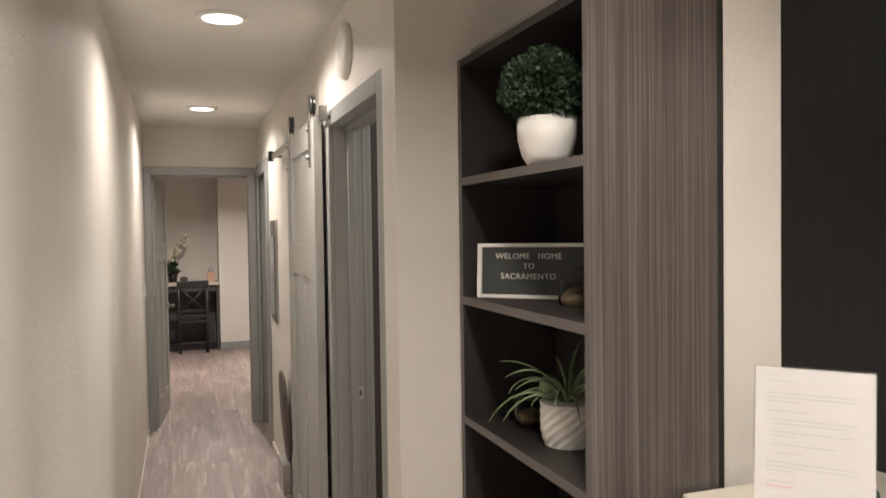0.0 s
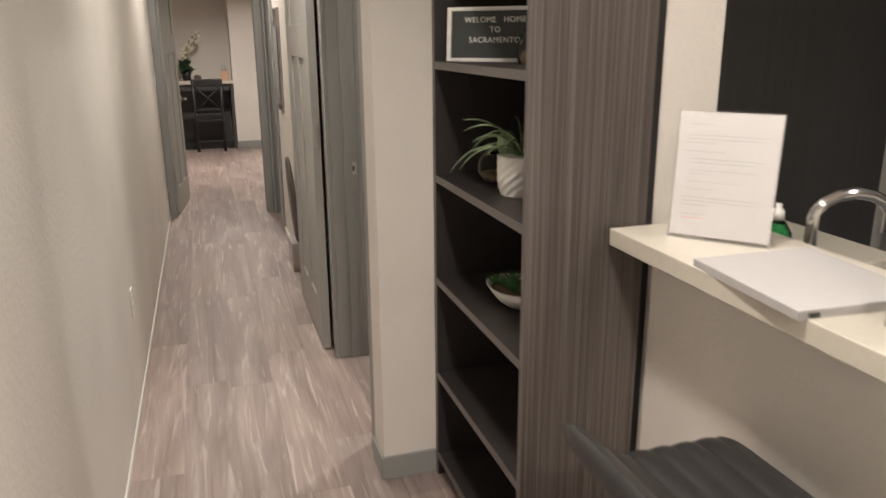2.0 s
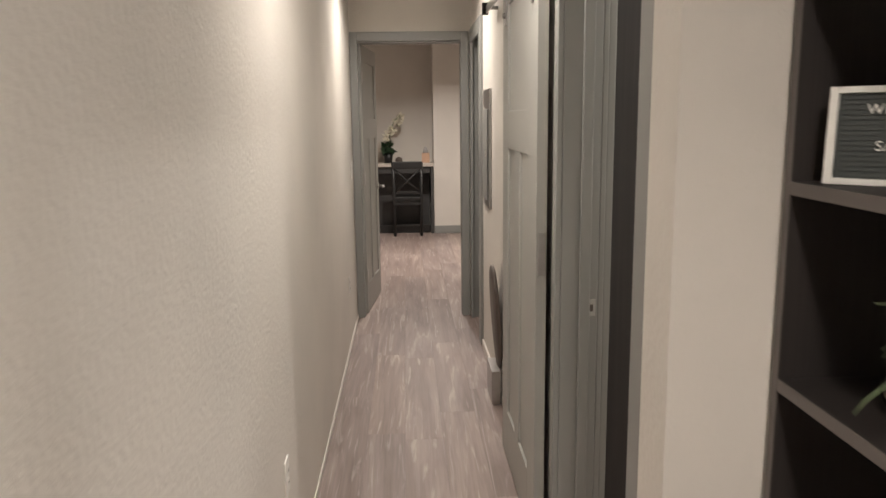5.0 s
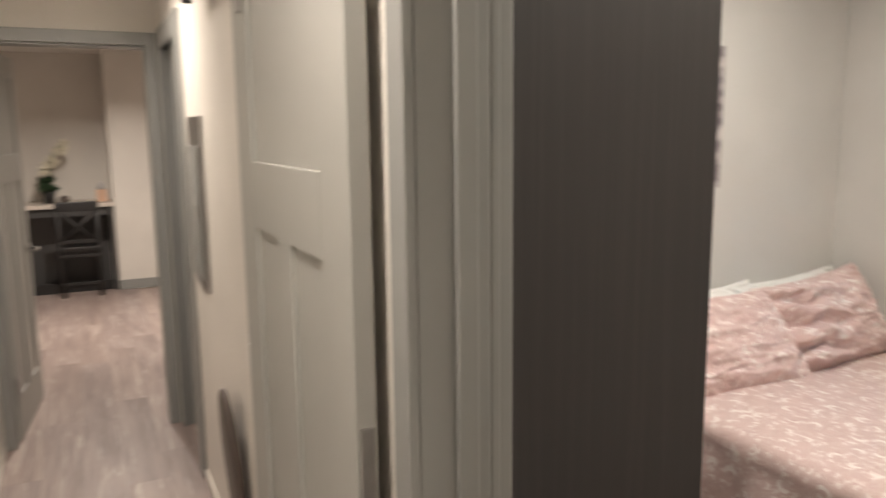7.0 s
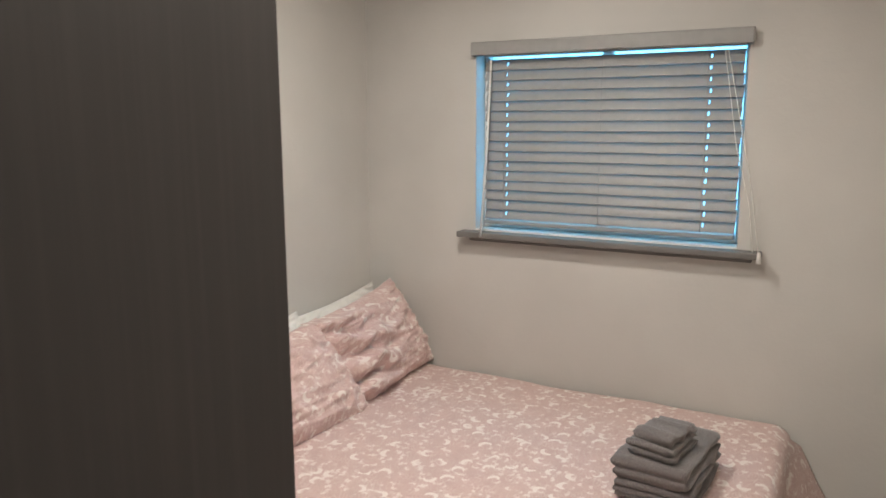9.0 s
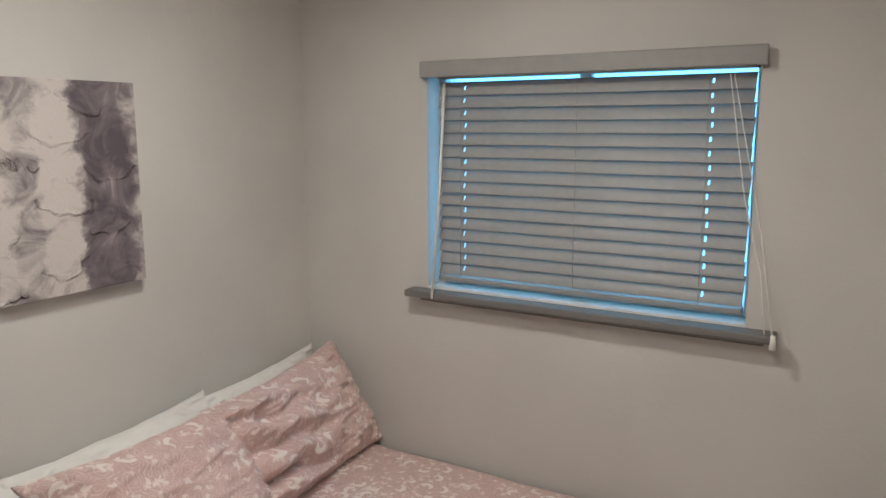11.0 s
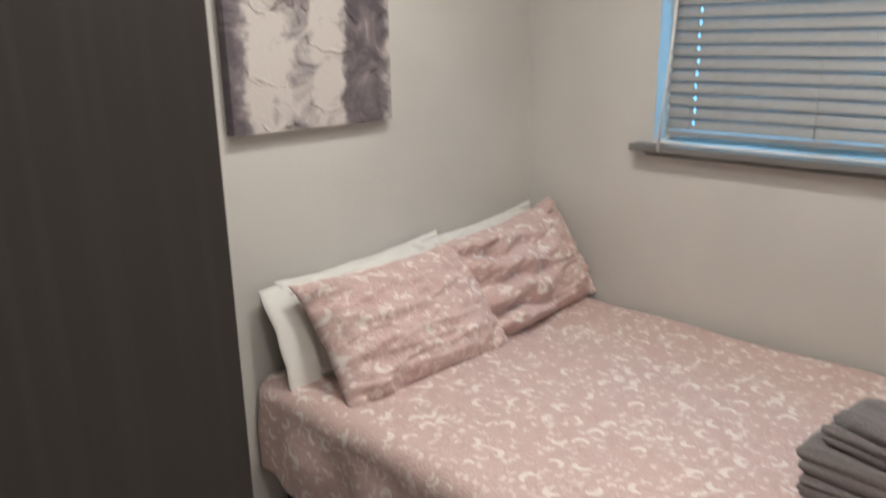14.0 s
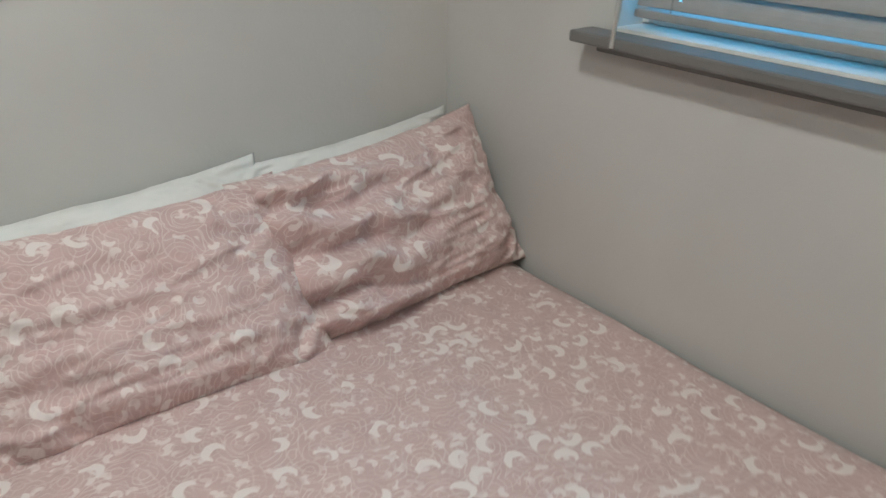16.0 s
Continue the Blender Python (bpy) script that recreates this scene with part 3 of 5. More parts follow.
for z in (0.25, 1.0, 1.75):
    box("hinge", (-0.012, -0.006, z), (0.03, 0.002, z + 0.09), STEEL, ed, 0.002)

# closed side door near the hall's end
sd = panel_door("side_door", 0.586, 2.045, 0.036, TRIM, "grey panel door closed in the hallway side wall", "door")
sd.matrix_basis = pose(RX2 + 0.075, 5.637, 0.006, 0, 0, 90)

# barn door on its rail
bd = panel_door("barn_door", 0.84, 2.06, 0.036, BARN, "pale grey three-panel sliding barn door on a steel rail", "barn door", 0.155)
bd.matrix_basis = pose(0.848, 3.105, 0.012, 0, 0, 90)
for bx in (0.09, 0.74):
    boxes("hanger_strap", [((bx - 0.02, 0.0365, 1.86), (bx + 0.02, 0.0425, 2.16))], STEEL, bd, 0.002)
    for z in (1.9, 2.02):
        turned("bolt", [(0.0, 0.0), (0.012, 0.0), (0.010, 0.010), (0.0, 0.012)], STEEL, (0, 0, 0), bd, 12).matrix_basis = pose(bx, 0.042, z, -90, 0, 0)
    turned("wheel", [(0.0, 0.0), (0.045, 0.0), (0.045, 0.006), (0.036, 0.008), (0.036, 0.014), (0.045, 0.016), (0.045, 0.022), (0.0, 0.022)], DARKMETAL, (0, 0, 0), bd, 24).matrix_basis = pose(bx, 0.036, 2.125, 90, 0, 0)
box("edge_pull", (-0.004, 0.006, 0.98), (-0.0002, 0.030, 1.12), STEEL, bd, 0.0015)

rail = thing("barn_door_rail", (0.82, 3.9, 2.06), "brushed steel flat rail with end stops above the barn door", "door rail")
adopt(rail, box("bar", (0.828, 2.93, 2.042), (0.836, 4.82, 2.082), STEEL, None, 0.002))
for y in (3.0, 3.55, 4.15, 4.72):
    adopt(rail, tube("standoff", [(0.836, y, 2.062), (RX if y < 3.3 else RX2, y, 2.062)], 0.010, STEEL))
for y in (2.945, 4.79):
    adopt(rail, box("end_stop", (0.808, y - 0.011, 2.035), (0.842, y + 0.011, 2.098), STEEL if y < 3 else DARKMETAL, None, 0.004))

# round alarm high on the wall
al = thing("smoke_alarm", (RX, 2.69, 2.262), "round white smoke alarm mounted high on the wall", "smoke alarm")
a1 = turned("body", [(0.0, 0.018), (0.044, 0.018), (0.05, 0.030), (0.062, 0.032), (0.095, 0.026), (0.105, 0.014), (0.105, 0.0)], WHITE, (0, 0, 0), al)
a2 = turned("grille", [(0.0, 0.006), (0.03, 0.006), (0.033, 0.0)], SIGNWHITE, (0, 0, 0), al)
a1.matrix_basis = pose(0, 0, 0, 0, -90, 0)
a2.matrix_basis = pose(-0.018, 0, 0, 0, -90, 0)

# grey metal breaker panel
bp = thing("breaker_panel", (RX2, 5.17, 1.32), "narrow grey metal electrical panel on the hallway wall", "electrical panel")
adopt(bp, box("frame", (RX2 - 0.014, 5.02, 0.975), (RX2 - 0.001, 5.34, 1.665), STEEL, None, 0.003), box("door", (RX2 - 0.024, 5.06, 1.02), (RX2 - 0.0145, 5.30, 1.55), TRIM, None, 0.003), box("latch", (RX2 - 0.032, 5.075, 1.27), (RX2 - 0.0245, 5.095, 1.32), CHROME, None, 0.002))


def outlet(name, at, normal, label, holes=True):
    """Wall plate 70 x 115 mm; normal '+x', '-x' or '-y'."""
    t = thing(name, at, label, "outlet" if holes else "light switch", "wall plates")
    box("plate", (-0.035, -0.006, -0.0575), (0.035, 0.0, 0.0575), WHITE, t, 0.003)
    if holes:
        for z in (-0.02, 0.02):
            box("socket", (-0.016, -0.008, z - 0.014), (0.016, -0.0062, z + 0.014), SIGNWHITE, t, 0.002)
            boxes("slot", [((-0.007, -0.0088, z - 0.002), (-0.005, -0.0081, z + 0.006)), ((0.005, -0.0088, z - 0.002), (0.007, -0.0081, z + 0.006))], DARKMETAL, t)
    else:
        box("rocker", (-0.016, -0.011, -0.032), (0.016, -0.0062, 0.032), SIGNWHITE, t, 0.003)
    t.matrix_basis = pose(*at, 0, 0, {"+x": 90, "-x": -90, "-y": 0}[normal])


outlet("outlet", (0, 0.92, 0.42), "+x", "white duplex wall outlet plate")
outlet("outlet", (0, 2.88, 0.42), "+x", "white duplex wall outlet plate")
outlet("outlet", (0, 5.55, 0.42), "+x", "white duplex wall outlet plate")
outlet("light_switch", (0, 6.10, 1.14), "+x", "white rocker light switch by the door", False)
outlet("outlet", (RX2, 4.46, 0.19), "-x", "white wall outlet plate near the floor")
outlet("outlet", (1.835, BY, 0.535), "-y", "white duplex wall outlet beside the bed")
outlet("light_switch", (RX2, 4.28, 0.93), "-x", "white switch plate on the hallway wall", False)

ib = thing("wall_box", (0, 0.31, 1.05), "white plastic control box with a hinged cover on the wall", "control box")
adopt(ib, box("housing", (0.0, 0.16, 1.035), (0.032, 0.385, 1.105), WHITE, None, 0.005), box("cover", (0.0, 0.165, 1.106), (0.02, 0.375, 1.22), WHITE, None, 0.004))

# dark rounded board leaning on the hall wall
lb = thing("leaning_board", (RX2 - 0.03, 4.45, 0), "dark rounded narrow board leaning against the hallway wall", "board")
bm = bmesh.new()
lathe(bm, [(0.0, -0.012), (0.27, -0.012), (0.285, -0.006), (0.285, 0.006), (0.27, 0.012), (0.0, 0.012)], 40)
lbm = put("panel", bm, BROWN, lb, True)
lbm.matrix_basis = pose(0.0, 0.12, 0.45, 0, 86, 0) @ Matrix.Diagonal((1.0, 0.5, 1, 1))
box("foot_clip", (-0.035, 0.0, 0.0), (0.012, 0.24, 0.185), STEEL, lb, 0.004)

sp = thing("strike_plate", (RX + 0.095, DOOR_B, 0.905), "small steel strike plate on the door jamb", "strike plate")
adopt(sp, box("plate", (RX + 0.085, DOOR_B - 0.0025, 0.88), (RX + 0.113, DOOR_B - 0.0005, 0.935), STEEL, None, 0.001), box("hole", (RX + 0.091, DOOR_B - 0.0035, 0.895), (RX + 0.105, DOOR_B - 0.0027, 0.918), BROWN))

# ---------------------------------------------------------------- bookcase
CX0, CX1, CY0, CY1, CZ = 1.030, 1.336, 1.203, 1.928, 2.072
bc = thing("bookcase", (1.18, 1.52, 0), "tall open bookcase in dark streaked wood laminate", "bookcase")
# inner boards and kicks: shade darkened into the laminate colour
adopt(bc, box("side_panel", (CX0, CY0, 0.06), (CX1, CY0 + 0.02, CZ), CASE, None, 0.0015), box("side_kick", (CX0 + 0.055, CY0 + 0.012, 0.0), (CX1, CY0 + 0.0195, 0.0595), CASE_SHADED), box("side_panel", (CX0, CY1 - 0.02, 0.0), (CX1, CY1, CZ), CASE_SHADED, None, 0.0015),
      box("back", (CX1 - 0.012, CY0 + 0.02, 0.0), (CX1, CY1 - 0.02, CZ), CASE_SHADED), box("top", (CX0, CY0 + 0.02, CZ - 0.022), (CX1 - 0.012, CY1 - 0.02, CZ), CASE_SHADED, None, 0.001),
      box("toe_kick", (CX0 + 0.05, CY0 + 0.02, 0.0), (CX0 + 0.066, CY1 - 0.02, 0.065), CASE_SHADED),
      box("front_edging", (CX0 - 0.002, CY0, 0.06), (CX0 - 0.0001, CY0 + 0.02, CZ), EDGE), box("front_edging", (CX0 - 0.002, CY1 - 0.02, 0.0), (CX0 - 0.0001, CY1, CZ), EDGE),
      # black strip added as the shade in the gap beside the pier
      box("filler_strip", (CX1 + 0.002, CY0 + 0.012, 0.0), (1.360, CY0 + 0.03, CZ), BLACK))
SHELF = [0.085, 0.389, 0.721, 1.057, 1.400, 1.738]
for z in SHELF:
    adopt(bc, box("shelf", (CX0 + 0.002, CY0 + 0.02, z - 0.022), (CX1 - 0.012, CY1 - 0.02, z), CASE_SHADED, None, 0.001), box("shelf_edging", (CX0 - 0.001, CY0 + 0.02, z - 0.022), (CX0 + 0.0018, CY1 - 0.02, z), EDGE))
structure(box("trim_soffit", (CX0 + 0.04, CY0 + 0.02, CZ + 0.002), (CX1, CY1, CZ + 0.035), TRIM), "pale board lying on the bookcase top")

# ---------------------------------------------------------------- things on the shelves
def leaf_fan(bm, centre, radius, count, size, rng, squash=1.0):
    for _ in range(count):
        d = Vector((rng.gauss(0, 1), rng.gauss(0, 1), rng.gauss(0, 1))).normalized()
        r = radius * (0.80 + 0.24 * rng.random()) * (1 + 0.10 * noise.noise(d * 2.3))
        p = Vector(centre) + Vector((d.x * r, d.y * r, d.z * r * squash))
        out = (d + Vector((rng.gauss(0, 0.5), rng.gauss(0, 0.5), rng.gauss(0, 0.5)))).normalized()
        side = out.orthogonal().normalized()
        side = (Matrix.Rotation(rng.random() * 6.28, 3, out) @ side)
        s = size * (0.7 + 0.7 * rng.random())
        a, b, c, e = p - out * s * 0.3, p + side * s * 0.45 + out * s * 0.3, p + out * s, p - side * s * 0.45 + out * s * 0.3
        bm.faces.new([bm.verts.new(q) for q in (a, b, c, e)])


rng = random.Random(5)
bp1 = thing("boxwood_ball", (1.078, 1.475, SHELF[5]), "round clipped boxwood ball in a white pot on the shelf", "potted plant")
adopt(bp1, turned("pot", [(0.0, 0.001), (0.045, 0.001), (0.058, 0.02), (0.068, 0.06), (0.070, 0.108), (0.065, 0.108), (0.062, 0.098), (0.0, 0.095)], POT, (1.078, 1.475, SHELF[5])))
bm = bmesh.new()
leaf_fan(bm, (1.078, 1.475, SHELF[5] + 0.178), 0.102, 5200, 0.0085, rng, 0.86)
leaf_fan(bm, (1.078, 1.475, SHELF[5] + 0.178), 0.090, 2200, 0.010, rng, 0.86)
lv = put("foliage", bm, LEAF)
tagged(lv, "", "", "", "stuff")
adopt(bp1, lv)

# letter board
SX = 1.075
lbd = thing("letter_board", (1.2, 1.80, SHELF[4]), "grey felt letter board in a white frame with pressed-in letters", "letter board")
w, h = 0.33, 0.150
box("felt", (-w / 2, -0.004, 0.0), (w / 2, 0.008, h), FELT, lbd)
boxes("groove", [((-w / 2 + 0.01, -0.0062, 0.014 + i * 0.0078), (w / 2 - 0.01, -0.0041, 0.0185 + i * 0.0078)) for i in range(16)], FELT, lbd)
boxes("frame", [((-w / 2 - 0.004, -0.012, 0), (-w / 2 + 0.009, 0.009, h)), ((w / 2 - 0.009, -0.012, 0), (w / 2 + 0.004, 0.009, h)), ((-w / 2 + 0.009, -0.012, 0), (w / 2 - 0.009, 0.009, 0.010)), ((-w / 2 + 0.009, -0.012, h - 0.010), (w / 2 - 0.009, 0.009, h))], SIGNWHITE, lbd, 0.0015)


def lettering(text, size, mat, parent, m, depth=0.0012):
    cu = bpy.data.curves.new("lettering", "FONT")
    cu.body, cu.size, cu.align_x, cu.extrude = text, size, "CENTER", depth
    cu.space_character = 1.12
    cu.materials.append(mat)
    ob = new("lettering", cu)
    ob.parent = parent
    ob.matrix_basis = m
    return ob


for row, (txt, dx, z) in enumerate((("WELOME   HOME", -0.022, 0.108), ("TO", -0.020, 0.081), ("SACRAMENTO", -0.022, 0.053))):
    lettering(txt, 0.0220, SIGNWHITE, lbd, pose(dx, -0.0075, z, 90, 0, 0))
lbd.matrix_basis = pose(1.175, 1.735, SHELF[4] + 0.001, -4, 0, -44)

cl = thing("glass_cloche", (1.20, 1.61, SHELF[4]), "small glass dome over moss on the shelf", "glass cloche")
adopt(cl, turned("dome", [(0.046, 0.001), (0.049, 0.03), (0.046, 0.058), (0.032, 0.085), (0.012, 0.097), (0.0, 0.098), (0.0, 0.095), (0.03, 0.082), (0.044, 0.056), (0.047, 0.03), (0.044, 0.001)], THINGLASS, (1.195, 1.545, SHELF[4]), None, 28, 1.0, True),
      turned("moss", [(0.0, 0.002), (0.040, 0.002), (0.042, 0.02), (0.03, 0.036), (0.012, 0.045), (0.0, 0.044)], SOIL, (1.195, 1.545, SHELF[4])))

# spiky air plant in a textured pot
ap = thing("air_plant", (1.165, 1.545, SHELF[3]), "spiky pale green plant in a faceted white pot", "potted plant")
bm = bmesh.new()
segs = 28
rings = []
for k in range(10):
    z = 0.002 + k * 0.0118
    rings.append([bm.verts.new((1.165 + (0.058 + 0.010 * math.sin(min(1, k / 4) * 1.57) + (0.0022 if (i + k) % 2 else -0.0012)) * math.cos(2 * math.pi * i / segs), 1.545 + (0.058 + 0.010 * math.sin(min(1, k / 4) * 1.57) + (0.0022 if (i + k) % 2 else -0.0012)) * math.sin(2 * math.pi * i / segs), SHELF[3] + z)) for i in range(segs)])
for a, b in zip(rings, rings[1:]):
    for i in range(segs):
        bm.faces.new((a[i], a[(i + 1) % segs], b[(i + 1) % segs], b[i]))
bm.faces.new(rings[0][::-1])
bm.faces.new(rings[-1])
adopt(ap, put("pot", bm, POT))
rng = random.Random(11)
for i in range(30):
    a = 2 * math.pi * i / 30 + rng.uniform(-0.2, 0.2)
    ln = rng.uniform(0.13, 0.22)
    lift = rng.uniform(0.5, 1.5)
    bm = bmesh.new()
    pts = []
    px, pz, el = 0.012, 0.108, lift
    for k in range(9):
        pts.append((1.165 + px * math.cos(a), 1.545 + px * math.sin(a), SHELF[3] + pz))
        px += ln / 8 * math.cos(el)
        pz += ln / 8 * math.sin(el)
        el -= rng.uniform(0.12, 0.30)
    keep = [p for p in pts if CX0 - 0.12 < p[0] < 1.325 and CY0 + 0.03 < p[1] < CY1 - 0.03]
    if len(keep) > 3:
        add_tube(bm, keep, 0.0055, 5, 0.0008)
        adopt(ap, put("leaf", bm, AIRLEAF, None, True))
    else:
        bm.free()
adopt(ap, turned("cactus", [(0.0, 0.11), (0.02, 0.112), (0.027, 0.13), (0.024, 0.155), (0.012, 0.17), (0.0, 0.172)], AIRLEAF, (1.13, 1.575, SHELF[3])))

tr = thing("glass_terrarium", (1.155, 1.735, SHELF[3]), "small tilted glass globe terrarium with moss", "terrarium")
adopt(tr, turned("globe", [(0.018, 0.001), (0.04, 0.012), (0.050, 0.04), (0.042, 0.07), (0.022, 0.086), (0.021, 0.083), (0.040, 0.068), (0.047, 0.04), (0.038, 0.015), (0.017, 0.004)], THINGLASS, (1.155, 1.735, SHELF[3]), None, 28, 1.0, True),
      turned("moss", [(0.0, 0.006), (0.032, 0.012), (0.042, 0.028), (0.02, 0.036), (0.0, 0.034)], SOIL, (1.155, 1.735, SHELF[3])),
      tube("rim_wire", [(1.155 + 0.053 * math.cos(a), 1.735 + 0.02 * math.cos(a), SHELF[3] + 0.052 + 0.046 * math.sin(a)) for a in [i * 0.3 for i in range(22)]], 0.003, BROWN))

sb = thing("succulent_bowl", (1.175, 1.59, SHELF[2]), "boat-shaped cream bowl of green succulents on the shelf", "potted plant")
adopt(sb, turned("bowl", [(0.0, 0.001), (0.03, 0.001), (0.055, 0.02), (0.085, 0.062), (0.08, 0.062), (0.05, 0.03), (0.0, 0.022)], POT, (1.175, 1.59, SHELF[2]), None, 28, 1.35),
      turned("gravel", [(0.0, 0.056), (0.04, 0.055), (0.072, 0.05)], SOIL, (1.175, 1.59, SHELF[2]), None, 24, 1.35))
rng = random.Random(3)
for i in range(9):
    cxx, cyy = 1.175 + rng.uniform(-0.045, 0.045), 1.59 + rng.uniform(-0.08, 0.08)
    bm = bmesh.new()
    for k in range(14):
        a = k * 2.4
        el = 0.3 + 0.08 * k
        ln = 0.034 - 0.0012 * k
        add_tube(bm, [(cxx, cyy, SHELF[2] + 0.052), (cxx + ln * 0.6 * math.cos(a) * math.cos(el), cyy + ln * 0.6 * math.sin(a) * math.cos(el), SHELF[2] + 0.058 + ln * 0.6 * math.sin(el)), (cxx + ln * math.cos(a) * math.cos(el), cyy + ln * math.sin(a) * math.cos(el), SHELF[2] + 0.062 + ln * math.sin(el))], 0.005, 5, 0.001)
    adopt(sb, put("rosette", bm, SUCC, None, True))

# ---------------------------------------------------------------- counter and kitchen side
ct = thing("counter_top", (1.38, -0.5, 1.0), "thick cream breakfast counter slab on a half wall", "counter")
adopt(ct, box("slab", (1.231, -2.2, 1.0035), (1.56, 1.186, 1.044), QUARTZ, None, 0.003))
structure(box("wall_dark_panel", (1.52, 1.90, 0.0), (2.80, 1.938, CEIL), SLATE), "charcoal laminate wall panel")
fr = thing("refrigerator", (3.2, 1.5, 0), "tall dark refrigerator with a steel door edge and handle", "refrigerator")
adopt(fr, box("body", (2.84, 1.22, 0.02), (3.55, 1.86, 1.9), BLACK, None, 0.01), box("door", (2.84, 1.15, 0.05), (3.55, 1.215, 1.88), STEEL, None, 0.01), tube("handle", [(2.90, 1.15, 0.7), (2.90, 1.10, 0.72), (2.90, 1.10, 1.5), (2.90, 1.15, 1.52)], 0.012, CHROME))
kc = thing("kitchen_counter", (1.8, -0.2, 0), "low kitchen counter with a sink behind the half wall", "counter")
adopt(kc, box("cabinet", (1.49, -2.2, 0.0), (2.08, 1.82, 0.86), SLATE, None, 0.004), boxes("worktop", [((1.49, -2.2, 0.862), (2.10, 0.55, 0.90)), ((1.49, 1.15, 0.862), (2.10, 1.83, 0.90)), ((1.49, 0.55, 0.862), (1.60, 1.15, 0.90)), ((2.02, 0.55, 0.862), (2.10, 1.15, 0.90))], QUARTZ, None, 0.003))
fa = thing("kitchen_faucet", (1.70, 1.03, 0.90), "chrome gooseneck kitchen faucet", "faucet")
neck = [(1.66, 1.03, 0.90), (1.66, 1.03, 1.07)] + [(1.66 + 0.09 * (1 - math.cos(a)), 1.03 - 0.02 * (1 - math.cos(a)), 1.07 + 0.055 * math.sin(a)) for a in [0.3, 0.7, 1.1, 1.57, 2.0, 2.5, 3.0]] + [(1.84, 0.99, 1.03)]
adopt(fa, tube("spout", neck, 0.014, CHROME, None, 14), turned("base", [(0.0, 0.001), (0.028, 0.001), (0.026, 0.02), (0.018, 0.03), (0.0, 0.03)], CHROME, (1.66, 1.03, 0.90)))
so = thing("soap_bottle", (1.655, 1.135, 0.90), "clear bottle of green dish soap with a pale cap", "soap bottle")
adopt(so, turned("bottle", [(0.0, 0.002), (0.034, 0.002), (0.038, 0.05), (0.036, 0.11), (0.022, 0.135), (0.014, 0.142), (0.0, 0.142)], GREENSOAP, (1.655, 1.135, 0.90)), turned("cap", [(0.0, 0.143), (0.016, 0.143), (0.015, 0.165), (0.008, 0.172), (0.008, 0.182), (0.0, 0.182)], WHITE, (1.655, 1.135, 0.90)))

# house-rules sheet in an acrylic stand
st = thing("sign_holder", (1.36, 0.99, 1.035), "white printed sheet in a clear acrylic stand on the counter", "sign holder")
PW, PH = 0.205, 0.272
box("acrylic_sheet", (-PW / 2 - 0.003, -0.0055, 0.0), (PW / 2 + 0.003, -0.0035, PH + 0.004), ACRYLIC, st)
box("sheet", (-PW / 2, -0.002, 0.008), (PW / 2, 0.0, PH), PAPER, st)
box("acrylic_back", (-PW / 2 - 0.003, 0.0015, 0.0), (PW / 2 + 0.003, 0.0035, PH + 0.004), ACRYLIC, st)
box("acrylic_foot", (-PW / 2 - 0.003, 0.0, 0.0), (PW / 2 + 0.003, 0.075, 0.0025), ACRYLIC, st)
rng = random.Random(8)
rows_txt = [(0.245, 0.02, 0.05, INK), (0.222, 0.02, 0.165, INK), (0.214, 0.02, 0.16, INK), (0.206, 0.02, 0.06, INK), (0.188, 0.02, 0.08, INK), (0.172, 0.028, 0.15, INK), (0.164, 0.03, 0.13, INK), (0.148, 0.028, 0.14, INK), (0.140, 0.03, 0.04, INK),
            (0.124, 0.028, 0.11, INK), (0.108, 0.028, 0.055, INK), (0.090, 0.02, 0.16, INK), (0.082, 0.02, 0.155, INK), (0.074, 0.02, 0.05, INK), (0.054, 0.02, 0.05, INK), (0.045, 0.02, 0.05, REDINK)]
bm, bm2 = bmesh.new(), bmesh.new()
for z, x0, ln, mat in rows_txt:
    x = x0
    while x < x0 + ln:
        wd = rng.uniform(0.005, 0.014)
        add_box(bm2 if mat is REDINK else bm, (-PW / 2 + x, -0.0028, z), (-PW / 2 + min(x + wd, x0 + ln), -0.0021, z + 0.0026))
        x += wd + 0.0026
tagged(put("printed_line", bm, INK, st), "", "", "", "stuff")
tagged(put("signature_line", bm2, REDINK, st), "", "", "", "stuff")
st.matrix_basis = pose(1.382, 0.998, 1.0452, -6, 0, -50)

bi = thing("ring_binder", (1.36, 0.70, 1.035), "white ring binder lying closed on the counter", "binder")
for nm, z0, z1, mt in (("cover", 0.0, 0.0025, PAPER), ("pages", 0.003, 0.0135, PAPER), ("cover", 0.014, 0.0165, PAPER)):
    o = box(nm, (-0.125, -0.15, z0), (0.125 if nm == "cover" else 0.115, 0.15 if nm == "cover" else 0.14, z1), mt, bi, 0.001)
box("spine", (-0.128, -0.15, 0.0), (-0.1255, 0.15, 0.0165), PAPER, bi, 0.001)
box("ring_rod", (-0.11, -0.152, 0.004), (-0.09, -0.1505, 0.012), DARKMETAL, bi)
box("ring_rod", (-0.11, 0.1505, 0.004), (-0.09, 0.152, 0.012), DARKMETAL, bi)
bi.matrix_basis = pose(1.352, 0.715, 1.0445, 0, -1.2, -4)

ti = thing("tissue_box", (1.37, 0.44, 1.035), "silver faceted tissue box with a tissue pulled up", "tissue box")
tb = box("box", (-0.058, -0.058, 0.0), (0.058, 0.058, 0.125), BOXCARD, ti, 0.003)
rng = random.Random(4)
bm = bmesh.new()
